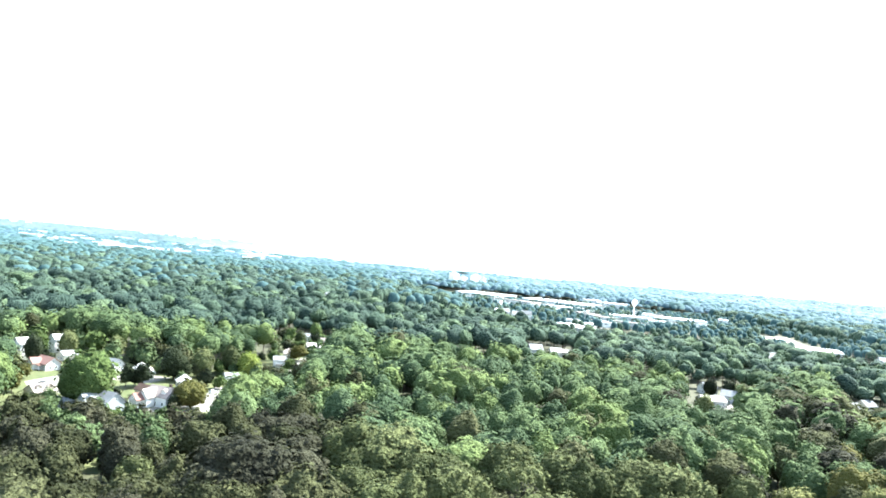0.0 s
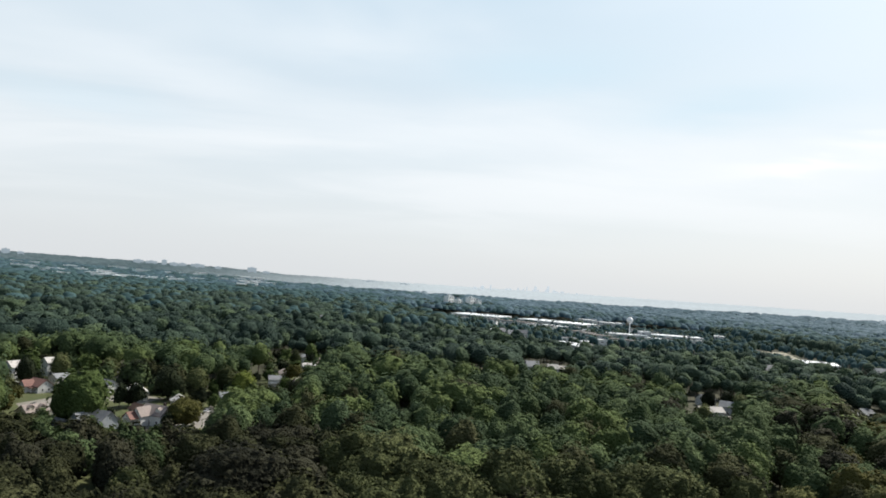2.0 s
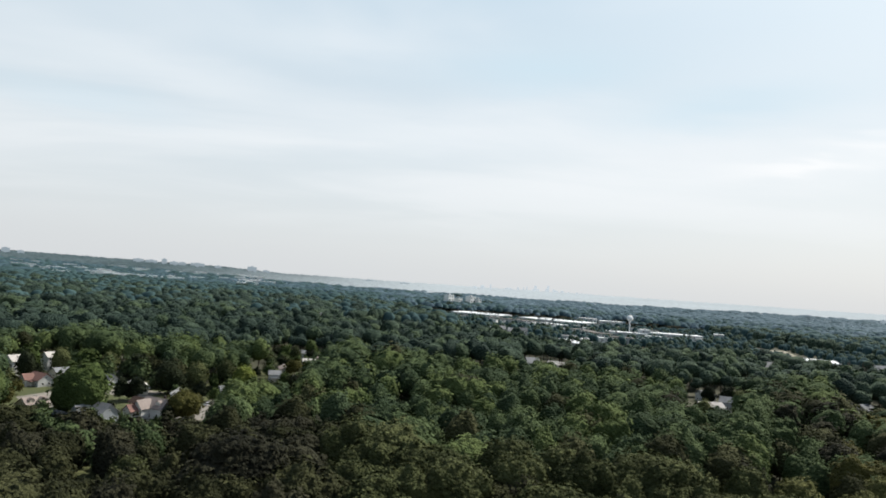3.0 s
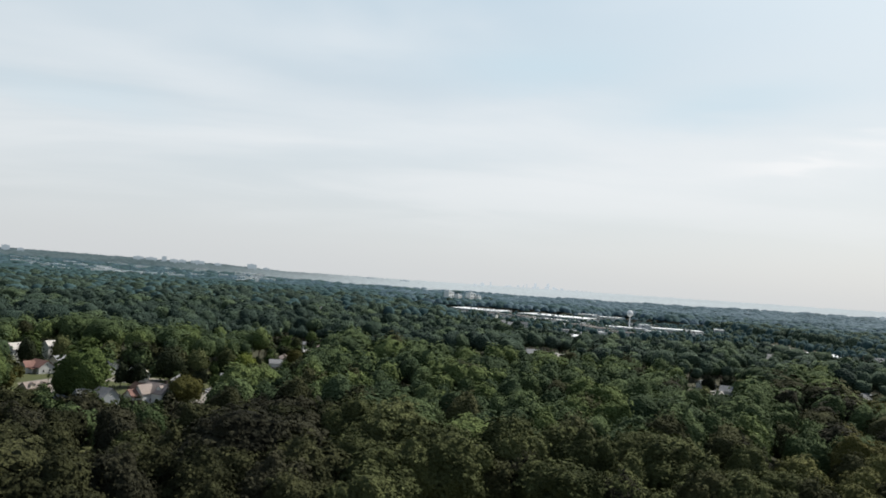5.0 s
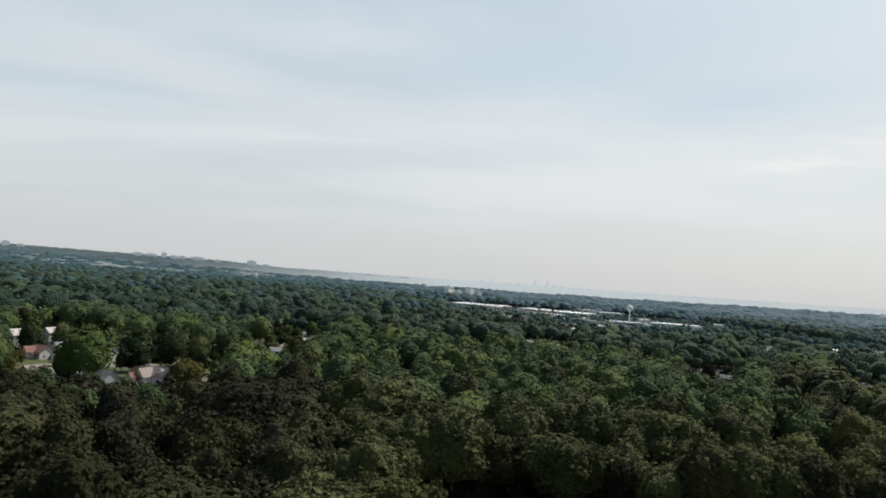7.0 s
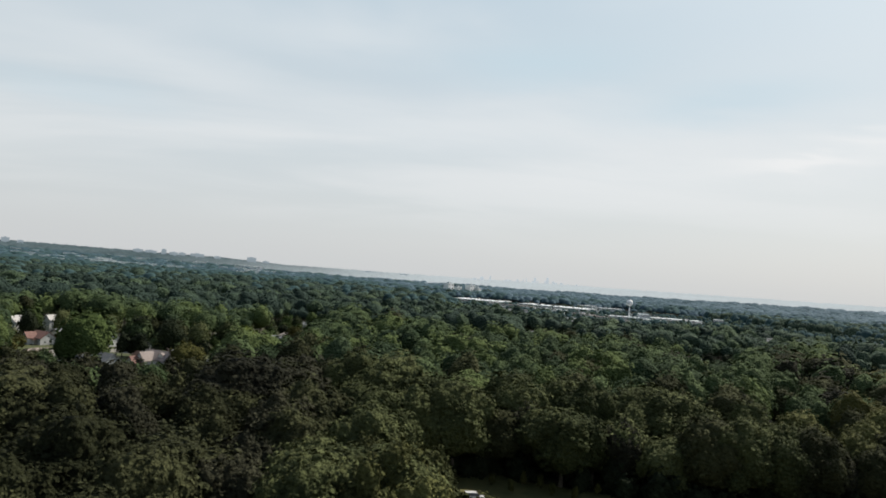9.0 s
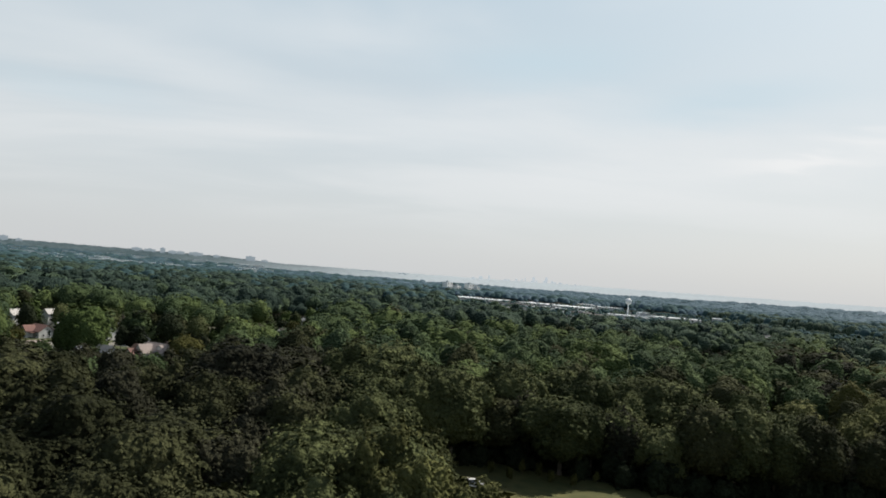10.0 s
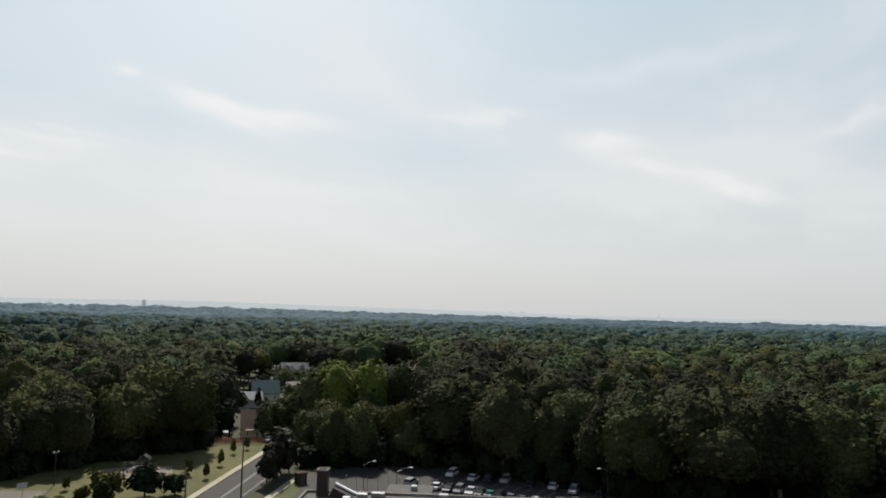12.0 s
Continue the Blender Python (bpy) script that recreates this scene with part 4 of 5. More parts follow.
warehouse(322, 1640, 350, 1620, 30, 12, ROOF_WHITE, WH, 2)
warehouse(183, 1280, 211, 1250, 30, 9, ROOF_WHITE, WH, 2)
warehouse(205, 1150, 238, 1050, 30, 9, ROOF_GRAVEL, GH)
warehouse(143, 890, 170, 806, 22, 7, ROOF_WHITE, WH, 3)
warehouse(168, 860, 190, 800, 18, 7, ROOF_GRAVEL, GH, 3)
warehouse(362, 1590, 412, 1585, 40, 10, ROOF_WHITE, WH)
warehouse(275, 1140, 338, 1138, 30, 9, ROOF_WHITE, WH)
warehouse(240, 1010, 290, 985, 26, 8, ROOF_GRAVEL, GH)
warehouse(330, 1150, 345, 1150, 20, 15, ROOF_WHITE, WH, 1)
warehouse(358, 1200, 446, 1190, 40, 9, ROOF_WHITE, WH)
warehouse(424, 838, 468, 820, 48, 6, ROOF_WHITE, "low bright white roof beside bare ground among far trees", 3)
warehouse(490, 1255, 505, 1250, 20, 12, ROOF_WHITE, WH, 1)
warehouse(-118, 2150, 20, 2150, 60, 15, ROOF_GRAVEL, GH)
warehouse(200, 2150, 275, 2130, 70, 17, ROOF_WHITE, WH)
warehouse(520, 2100, 640, 2080, 60, 17, ROOF_WHITE, WH)
for k in range(26):
    a, d = rng.uniform(1.5, 20), rng.uniform(880, 1500)
    x, y = d * math.sin(radians(a)), d * math.cos(radians(a))
    if inside(np.array([x]), np.array([y]), INDUSTRY)[0]:
        warehouse(x, y, x + rng.uniform(8, 22), y - rng.uniform(-6, 10), 12, rng.uniform(7, 10), (ROOF_WHITE, ROOF_GRAVEL, SHINGLE_GREY)[k % 3], "small flat-roofed building among far trees", 1, name="far_building")
sheet("bare_ground", ((462, 1040), (478, 1095), (548, 1118), (506, 985)), 0.05, TAN_SOIL, "bare tan ground among far trees", "ground")


def office(x, y, w, d, h, floors, bays, label, mat=None, name="office_block", glass=True):
    ob = new(name)
    ob.matrix_world = pose(x, y, height(x, y), 0, 0, -math.degrees(math.atan2(x, y)) + (0 if mat else 60))
    part("wall", boxed(-w / 2, 0, 0, w / 2, d, h), mat or WHITE, ob)
    part("roof", boxed(-w / 2 - 0.4, -0.4, h + 0.005, w / 2 + 0.4, d + 0.4, h + 0.9), mat or ROOF_WHITE, ob)
    part("roof_house", boxed(-w * 0.18, d * 0.3, h + 0.9, w * 0.14, d * 0.7, h + h * 0.06 + 2.5), mat or OFFICE_WALL, ob)
    if glass:
        for k in range(floors):
            for b in range(bays):
                opening(ob, "window", (b + 0.5) / bays * w - w / 2, 0, (k + 0.6) / floors * h, w / bays * 0.5, h / floors * 0.3, "-y", WHITE, GLASS)
    return tagged(ob, label, "building", "far buildings")


office(30, 2000, 30, 16, 38, 4, 2, "pale multi-storey office block over the far trees")
office(56, 2012, 22, 14, 30, 2, 2, "white-roofed office wing beside the far office block")
office(94, 2050, 30, 16, 37, 4, 2, "pale multi-storey office block over the far trees")
office(114, 2060, 18, 14, 31, 3, 2, "pale office block over the far trees")


# ---- water tower ----
def water_tower(x, y, top):
    ob = new("water_tower")
    ob.location = (x, y, 0)
    bm = bmesh.new()
    prof = [(1.8, 0), (1.2, 1.5), (0.9, 4), (0.8, top - 12), (1.4, top - 9.4)]
    n = 20
    rings = [[bm.verts.new((math.cos(a * 2 * math.pi / n) * r, math.sin(a * 2 * math.pi / n) * r, z)) for a in range(n)] for r, z in prof]
    for p, q in zip(rings, rings[1:]):
        for i in range(n):
            bm.faces.new((p[i], p[(i + 1) % n], q[(i + 1) % n], q[i]))
    part("stem", bm, TOWER_WHITE, ob)
    bm = bmesh.new()
    bmesh.ops.create_uvsphere(bm, u_segments=28, v_segments=16, radius=1)
    bmesh.ops.transform(bm, matrix=Matrix.Translation((0, 0, top - 5.0)) @ Matrix.Diagonal((5.0, 5.0, 5.0, 1)), verts=bm.verts)
    for f_ in bm.faces:
        f_.smooth = True
    part("tank", bm, TOWER_WHITE, ob)
    bm = bmesh.new()
    bmesh.ops.create_cone(bm, segments=12, radius1=0.9, radius2=0.7, depth=1.4, cap_ends=True)
    bmesh.ops.translate(bm, verts=bm.verts, vec=(0, 0, top + 0.6))
    part("vent", bm, STEEL, ob)
    tagged(ob, "pale white water tower with a rounded tank on one stem", "water tower")


water_tower(310, 1149, 37.4)

# ---- far skyline: bearing, elevation of the top (degrees), width (degrees), distance ----
LEFT_SKYLINE = ((-31.9, 0.55, 0.5), (-31.0, 0.42, 0.4), (-23.4, 0.47, 0.7), (-22.5, 0.45, 0.8), (-21.6, 0.60, 0.35), (-20.9, 0.44, 0.6), (-20.3, 0.45, 0.5), (-19.2, 0.46, 1.0),
                (-17.7, 0.38, 0.5), (-15.15, 0.50, 0.7), (-14.05, 0.29, 0.5), (-5.9, 0.12, 1.2), (-3.0, 0.12, 0.8), (2.7, 0.26, 0.3), (3.3, 0.38, 0.3), (3.97, 0.5, 0.12),
                (32.15, 0.30, 0.45), (33.3, 0.16, 0.5), (38.31, 0.66, 0.28), (39.63, 0.31, 1.1), (37.8, 0.2, 0.6), (46.0, 0.2, 0.3), (66.8, 0.52, 0.4), (67.7, 0.50, 0.5), (78.3, 0.55, 0.12), (78.3, 0.36, 0.5), (71.2, 0.2, 0.4))
for a, el, w in LEFT_SKYLINE:
    d = 4150 if a < 20 or a > 60 else 3350
    x, y = d * math.sin(radians(a)), d * math.cos(radians(a))
    top = (56 if a < 20 else 38) + d * math.tan(radians(el)) - height(x, y)
    office(x, y, d * radians(w), 40, max(top - 3, 12), 6, 5, "grey tower block on the horizon, glowing in place of haze", HAZE_GLOW_GREY if a < 0 or 30 < a < 60 else HAZE_GLOW_PALE, "tower_block", glass=False)
for k in range(40):
    a = rng.uniform(4.2, 12.5)
    peak = 0.5 * math.exp(-((a - 7.9) / 1.3) ** 2) + 0.36
    el = rng.uniform(0.22, peak)
    d = 4650
    x, y = d * math.sin(radians(a)), d * math.cos(radians(a))
    office(x, y, d * radians(rng.uniform(0.07, 0.22)), 30, 54 + d * math.tan(radians(el)) - height(x, y) - 4, 6, 5, "pale city tower on the horizon, glowing in place of haze", HAZE_GLOW_PALE, "city_tower", glass=False)
for k in range(52):
    a = rng.uniform(-32.8, -14.5)
    d = rng.uniform(2500, 3300)
    x, y = d * math.sin(radians(a)), d * math.cos(radians(a))
    w = rng.uniform(25, 90)
    warehouse(x, y, x + w * math.cos(radians(a)), y - w * math.sin(radians(a)), 45, rng.uniform(20.5, 24.5), ROOF_WHITE, "white building showing over the distant woods", 1, name="far_building")
for k in range(16):
    a = rng.uniform(14, 93)
    d = rng.uniform(1900, 3300)
    x, y = d * math.sin(radians(a)), d * math.cos(radians(a))
    warehouse(x, y, x + rng.uniform(10, 45) * math.cos(radians(a)), y - rng.uniform(10, 45) * math.sin(radians(a)), 20, rng.uniform(15, 18), ROOF_WHITE, "white building showing over the distant woods", 1, name="far_building")

# ---- single trees ----
for px, py, h, w in ((-84, 402, 9, 9), (-100, 428, 10, 9), (-84, 470, 9, 8), (-96, 480, 10, 9), (-104, 340, 8, 8), (-112, 322, 8, 8), (-92, 535, 11, 10), (-112, 530, 13, 11), (-100, 560, 15, 12), (-86, 500, 8, 7)):
    tree(px, py, h, w, LEAF_GREEN, "green tree between the houses", "garden trees")
def in_front(px, py):
    """True where a tree would stand on a house or close before it."""
    for o in HOUSES:
        hx, hy = o.location.x, o.location.y
        d = math.hypot(hx, hy)
        along, side = ((hx - px) * hx + (hy - py) * hy) / d, abs((hx - px) * hy - (hy - py) * hx) / d
        if (-9 < along < 30 and side < 9) or (abs(along) < 11 and side < 11):
            return True
    return False


HOUSES = [o for o in bpy.data.objects if o.parent is None and o.name.split(".")[0] in ("house", "garage")]
GROVE = []
for i in range(18):
    for j in range(34):
        px, py = -245 + i * 10 + rng.uniform(-3.5, 3.5), 250 + j * 9.5 + rng.uniform(-3, 3)
        if not inside(np.array([px]), np.array([py]), VILLAGE)[0] or in_front(px, py):
            continue
        if math.hypot(px + 143, py - 289) < 16 or math.hypot(px + 102, py - 296) < 14 or (-122 < px < -84 and py < 318) or (-190 < px < -138 and py < 332):
            continue
        h = rng.uniform(6, 10) if py < 370 else rng.uniform(6, 9) if px > -135 else rng.uniform(12, 17)
        GROVE.append((px, py, h, (LEAF_MID, LEAF_GREEN, LEAF_MID, LEAF_DARK, LEAF_BROWN)[(i + j) % 5]))
tree(-141, 287, 25.5, 29, LEAF_GREEN, "very broad old maple with bright green leaves standing among houses")
for px, py in ((4, 398), (13, 388), (-4, 388)):
    tree(px, py, 20, 17, LEAF_MID, "broad green oak in the woods")
tree(-102, 296, 14, 18, LEAF_OLIVE, "round olive-green tree beside the pale street")
for k in range(17):
    px, py = -176 + k * 5.6 + rng.uniform(-2, 2), 268 - 3 * math.sin(k * 1.3) + (k > 5) * -4 + rng.uniform(-4, 4)
    h = rng.uniform(6, 9)
    tree(px, py, h, h * rng.uniform(1.0, 1.35), (LEAF, LEAF_MID, LEAF_GREEN, LEAF_BROWN)[k % 4], "small leafy tree in front of the houses", "garden trees")
for i in range(12):
    for j in range(9):
        px, py = -162 + i * 8.2 + rng.uniform(-3, 3), 196 + j * 7.6 + rng.uniform(-3, 3)
        if inside(np.array([px]), np.array([py]), VILLAGE)[0] and math.hypot(px, py) < 288 - 0.12 * (px + 120):
            GROVE.append((px, py, rng.uniform(8, 12), (LEAF_DUSK, LEAF_BROWN, LEAF_MID, LEAF_DUSK)[(i + j) % 4]))
for px, py, h in ((-190, 322, 8), (-199, 330, 9), (-206, 338, 9), (-213, 350, 10), (-186, 311, 7), (-178, 296, 8), (-196, 308, 9)):
    tree(px, py, h, h * 1.1, LEAF_OLIVE if h < 9 else LEAF, "olive-green garden tree beside a driveway", "garden trees")
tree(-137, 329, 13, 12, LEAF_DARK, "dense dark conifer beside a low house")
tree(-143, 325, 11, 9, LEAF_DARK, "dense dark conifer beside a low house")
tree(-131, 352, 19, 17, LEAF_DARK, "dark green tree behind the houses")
tree(-122, 366, 17, 15, LEAF, "green tree behind the houses")
tree(-100, 373, 16, 16, LEAF_YELLOW, "bright yellow-green tree at the edge of the houses")
tree(-112, 382, 17, 14, LEAF, "green tree behind the houses")
tree(-88, 446, 12, 14, LEAF_OLIVE, "russet and olive tree in front of a long house")
tree(-208, 362, 17, 12, LEAF_DARK, "dark tree between white houses")
tree(-206, 390, 16, 13, LEAF, "green tree between white houses")
tree(-180, 392, 13, 14, LEAF, "green tree behind the broad maple")
tree(-168, 398, 14, 15, LEAF, "green tree behind the broad maple")
tree(-160, 385, 12, 13, LEAF_DARK, "dark tree behind a low house")
tree(-176, 372, 9, 9, LEAF, "small green tree between the houses")
tree(-92, 520, 11, 9, LEAF_DARK, "dark tree beside a white house")
tree(-100, 505, 14, 11, LEAF, "green tree beside a white house")
tree(66, 298, 24, 23, LEAF, "broad round oak standing proud of the woods")
tree(122, 545, 21, 30, LEAF_DARK, "broad dark tree in the woods")
tree(180, 412, 12, 10, LEAF_DARK, "dark tree beside a low house")
tree(176, 455, 14, 11, LEAF_DARK, "dark tree in front of white houses")
tree(187, 447, 13, 10, LEAF_DARK, "dark tree in front of white houses")
tree(187, 455, 12, 11, LEAF_DARK, "dark tree between white houses")
tree(190, 425, 16, 14, LEAF, "green tree beside a low house")
tree(203, 147, 20.5, 18, LEAF_YELLOW, "broad yellow-green tree beyond the car park")
tree(212, 139.5, 19, 15, LEAF_YELLOW, "yellow-green tree beyond the car park")
for px, py, h, w in ((188, 142, 25, 17), (197, 136, 26, 18), (206, 128, 25, 17), (183, 150, 21, 14), (192, 148, 25, 16)):
    tree(px, py, h, w, LEAF_YELLOW if py > 130 and px > 187 else LEAF, "broad yellow-green tree beyond the car park", "yellow-green trees")
for px, py, h, w in ((147, 111, 15, 12), (154, 118, 16, 13), (151, 106.5, 15.5, 12), (160, 122.5, 16, 13), (160, 112, 16.5, 13), (161, 100, 19, 12), (167, 128, 15, 12)):
    tree(px, py, h, w, LEAF if px < 158 else LEAF_OLIVE, "tall dull green tree at the edge of the car park")
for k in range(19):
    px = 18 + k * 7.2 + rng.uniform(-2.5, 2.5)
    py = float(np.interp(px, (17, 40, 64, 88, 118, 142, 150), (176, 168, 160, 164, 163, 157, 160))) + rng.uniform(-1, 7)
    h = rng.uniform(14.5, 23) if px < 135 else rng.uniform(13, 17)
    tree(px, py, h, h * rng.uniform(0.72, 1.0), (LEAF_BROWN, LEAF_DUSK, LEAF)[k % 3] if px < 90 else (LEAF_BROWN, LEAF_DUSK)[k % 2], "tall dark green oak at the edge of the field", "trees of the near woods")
for px, py, h, w in ((172, 2, 19, 14), (184, -5, 20, 14), (181, 12, 20, 15), (195, 6, 20, 15), (170, -12, 19, 13), (200, -12, 20, 15), (208, 3, 20, 15), (218, -9, 20, 15), (229, -3, 20, 15)):
    tree(px, py, h, w, LEAF, "tall green oak behind the car park")
for i in range(12):
    for j in range(10):
        px, py = 222 + i * 9.5 + rng.uniform(-2.5, 2.5), 198 + j * 9.5 + rng.uniform(-2.5, 2.5)
        if inside(np.array([px]), np.array([py]), FIELD)[0] and not in_front(px, py):
            h = rng.uniform(6, 9)
            GROVE.append((px, py, h, (LEAF_MID, LEAF_BROWN, LEAF_DARK)[(i + j) % 3]))
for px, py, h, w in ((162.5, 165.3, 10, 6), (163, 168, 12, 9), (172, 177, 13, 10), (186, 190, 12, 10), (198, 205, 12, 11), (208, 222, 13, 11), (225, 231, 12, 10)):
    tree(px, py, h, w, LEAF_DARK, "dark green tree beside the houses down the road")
tree(293, 190, 14, 16, LEAF, "green tree beside the sunlit street")
for px, py, h, w in ((157, 126.5, 14, 13), (164.5, 129, 13, 12), (172.8, 155.5, 12, 10), (184, 152, 13, 12), (166, 153, 9, 7), (178, 150.5, 11, 9), (190, 158, 12, 11), (193, 168, 11, 10), (182, 163, 10, 9),
                     (226, 375, 16, 14), (240, 398, 11, 10), (250, 412, 9, 9), (144, 378, 15, 14), (176, 410, 11, 10), (190, 440, 14, 13), (300, 262, 10, 9), (292, 250, 9, 9),
                     (268, 236, 9, 8), (238, 203, 9, 8), (249, 202, 9, 9), (282, 245, 9, 8), (275, 228, 10, 9), (262, 222, 8, 7)):
    tree(px, py, h, w, LEAF, "medium green tree in front of the houses")
tree(213, 199, 8, 3.5, LEAF_DARK, "narrow dark conifer in front of a white house")
tree(205, 202, 8, 8, LEAF, "small green tree beside a white house")
for px, py, h, w in ((122.2, 110.7, 9.3, 6.0), (125.5, 111.9, 10.8, 6.2), (130.2, 113.8, 10.6, 6.8), (134.8, 115.3, 9, 5.6)):
    tree(px, py, h, w, LEAF_DUSK, "dark leafy tree on the verge beside the road")
tree(95, 128.3, 7.2, 7.5, LEAF_OLIVE, "ragged small tree on the grass field")
tree(100.5, 123.2, 7.2, 9, LEAF_DARK, "dense dark tree on the grass beside the road")
tree(106, 120.9, 5.2, 5.5, LEAF_DARK, "small round dark tree on the grass beside the road")
tree(92, 131, 3.5, 4, LEAF_OLIVE, "straggly shrub on the grass field")
tree(93, 126, 4.5, 5, LEAF_DARK, "dark shrub on the grass field")
tree(79, 122, 6, 7, LEAF, "small green tree at the near side of the field")
for px, py, h, w in ((-13, 112, 22, 14), (-4, 115, 23, 13), (-8, 103, 21, 13), (-10, 124, 21, 13), (0, 125, 21, 13), (4, 127, 13, 10), (6, 113, 14, 11), (12.5, 111, 12.5, 10), (9, 122, 11.5, 9), (13.2, 130.5, 7.5, 7), (15, 125.5, 7, 6.5), (6, 104, 14, 12), (1, 105, 20, 13)):
    tree(px, py, h, w, LEAF_CORNER, "olive-green tree at the corner of the field")
for k, (px, py, h) in enumerate(((19.5, 160, 3.6), (23.2, 167, 3.4), (27, 165.5, 3.8), (29, 161, 3.2), (33.6, 158.6, 3.6), (15.7, 165, 3.4), (40, 164, 3.0), (47, 163, 3.2))):
    tree(px, py, h, 2.0, LEAF_OLIVE, "young sapling planted at the edge of the field", "saplings along the field")
for k, (px, py, h) in enumerate(((119.6, 126.5, 4), (143.5, 142, 4), (131, 133.7, 4.6), (119.3, 132, 4.5), (96, 142, 3.5), (150, 143.8, 4))):
    tree(px, py, h, 1.9, LEAF_OLIVE, "young street tree planted on the grass", "saplings along the road")

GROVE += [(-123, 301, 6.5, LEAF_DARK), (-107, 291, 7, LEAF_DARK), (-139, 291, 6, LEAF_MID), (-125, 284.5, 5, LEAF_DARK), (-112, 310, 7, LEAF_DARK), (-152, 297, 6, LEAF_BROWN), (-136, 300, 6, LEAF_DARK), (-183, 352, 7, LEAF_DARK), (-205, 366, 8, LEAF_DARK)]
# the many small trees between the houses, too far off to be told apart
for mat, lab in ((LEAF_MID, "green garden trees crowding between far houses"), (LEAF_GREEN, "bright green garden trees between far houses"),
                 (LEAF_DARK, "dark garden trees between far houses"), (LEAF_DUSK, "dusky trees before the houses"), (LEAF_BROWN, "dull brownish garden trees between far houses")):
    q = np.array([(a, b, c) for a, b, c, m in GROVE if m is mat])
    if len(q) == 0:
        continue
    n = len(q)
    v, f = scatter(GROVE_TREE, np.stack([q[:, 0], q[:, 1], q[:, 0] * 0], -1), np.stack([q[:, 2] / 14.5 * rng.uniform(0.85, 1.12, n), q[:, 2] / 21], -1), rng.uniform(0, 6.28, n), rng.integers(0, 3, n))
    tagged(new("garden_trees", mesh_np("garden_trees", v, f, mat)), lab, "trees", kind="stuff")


# ---- school building with chimney ----
def flat_building():
    ob = new("school_building")
    ob.matrix_world = pose(95, 77.5, 0, 0, 0, -64)          # local x along the far wall, local y towards the car park
    part("wall", boxed(0, -30, 0, 62, 0, 8.6), DARK_BRICK, ob, "dark brick outer wall")
    part("roof", boxed(0.3, -29.7, 8.605, 61.7, -0.3, 8.8), ROOF_GRAVEL, ob, "grey gravel flat roof")
    part("coping", boxed(-0.1, -0.35, 8.61, 62, 0.1, 9.2, bevel=0.04), CONCRETE, ob, "pale concrete coping")
    part("coping", boxed(-0.1, -30, 8.61, 0.3, -0.36, 9.2, bevel=0.04), CONCRETE, ob, "pale concrete coping")
    wing = part("wing", boxed(13, 0.105, 0, 20.5, 6.5, 8.6), DARK_BRICK, ob)
    part("wing_roof", boxed(12.9, 0.11, 8.605, 20.6, 6.6, 9.0, bevel=0.05), ROOF_GRAVEL, ob)
    # white-edged gable beside the chimney
    bm = bmesh.new()
    for x0, z0, x1, z1 in ((4.1, 8.8, 5.0, 10.4), (5.0, 10.4, 8.6, 8.8)):
        p = [(x0, z0 + 0.01), (x1, z1 + 0.01), (x1, z1 + 0.3), (x0, z0 + 0.3)]
        a = [bm.verts.new((x, -1.25, z)) for x, z in p]
        b = [bm.verts.new((x, -0.6, z)) for x, z in p]
        bm.faces.new(a), bm.faces.new(b[::-1])
        for i in range(4):
            bm.faces.new((a[i], b[i], b[(i + 1) % 4], a[(i + 1) % 4]))
    bmesh.ops.recalc_face_normals(bm, faces=bm.faces[:])
    part("gable_trim", bm, WHITE, ob, "white boards along the gable")
    bm = bmesh.new()
    a = [bm.verts.new((x, -3.0, z)) for x, z in ((4.3, 8.81), (8.3, 8.81), (5.0, 10.3))]
    b = [bm.verts.new((x, -0.8, z)) for x, z in ((4.3, 8.81), (8.3, 8.81), (5.0, 10.3))]
    bm.faces.new(a), bm.faces.new(b[::-1])
    for i in range(3):
        bm.faces.new((a[i], b[i], b[(i + 1) % 3], a[(i + 1) % 3]))
    bmesh.ops.recalc_face_normals(bm, faces=bm.faces[:])
    part("gable_wall", bm, DARK_BRICK, ob)
    # chimney
    ch = part("chimney", boxed(2.2, -2.6, 8.6, 3.9, -0.9, 12.8, bevel=0.05), DARK_BRICK, ob, "tall square dark brick chimney")
    bm = bmesh.new()
    for q in ((2.1, -2.7, 4.0, -2.45), (2.1, -1.05, 4.0, -0.8), (2.1, -2.445, 2.35, -1.055), (3.75, -2.445, 4.0, -1.055)):
        box(bm, q[0], q[1], 12.805, q[2], q[3], 13.0)
    part("cap", bm, CONCRETE, ch, "pale concrete rim")
    for cx, cy, w, h in ((9, -4, 1.6, 0.9), (11, -2.2, 2.2, 0.7), (7, -6, 1.2, 0.8), (22, -3, 1.5, 1.0), (26, -6, 2.0, 1.1), (31, -4, 1.4, 0.8), (17, 2.5, 1.0, 0.7)):
        z = 9.005 if cy > 0 else 8.805
        part("roof_unit", boxed(cx, cy, z, cx + w, cy + 1.3, z + h, bevel=0.06), STEEL, ob, "grey metal roof unit")
    for k in range(14):
        opening(ob, "window", 23 + k * 2.7, 0.0, 5.6, 1.8, 1.8, "y", WHITE, GLASS)
    tagged(ob, "dark brick flat-roofed building with a square chimney and white gable", "building")


flat_building()


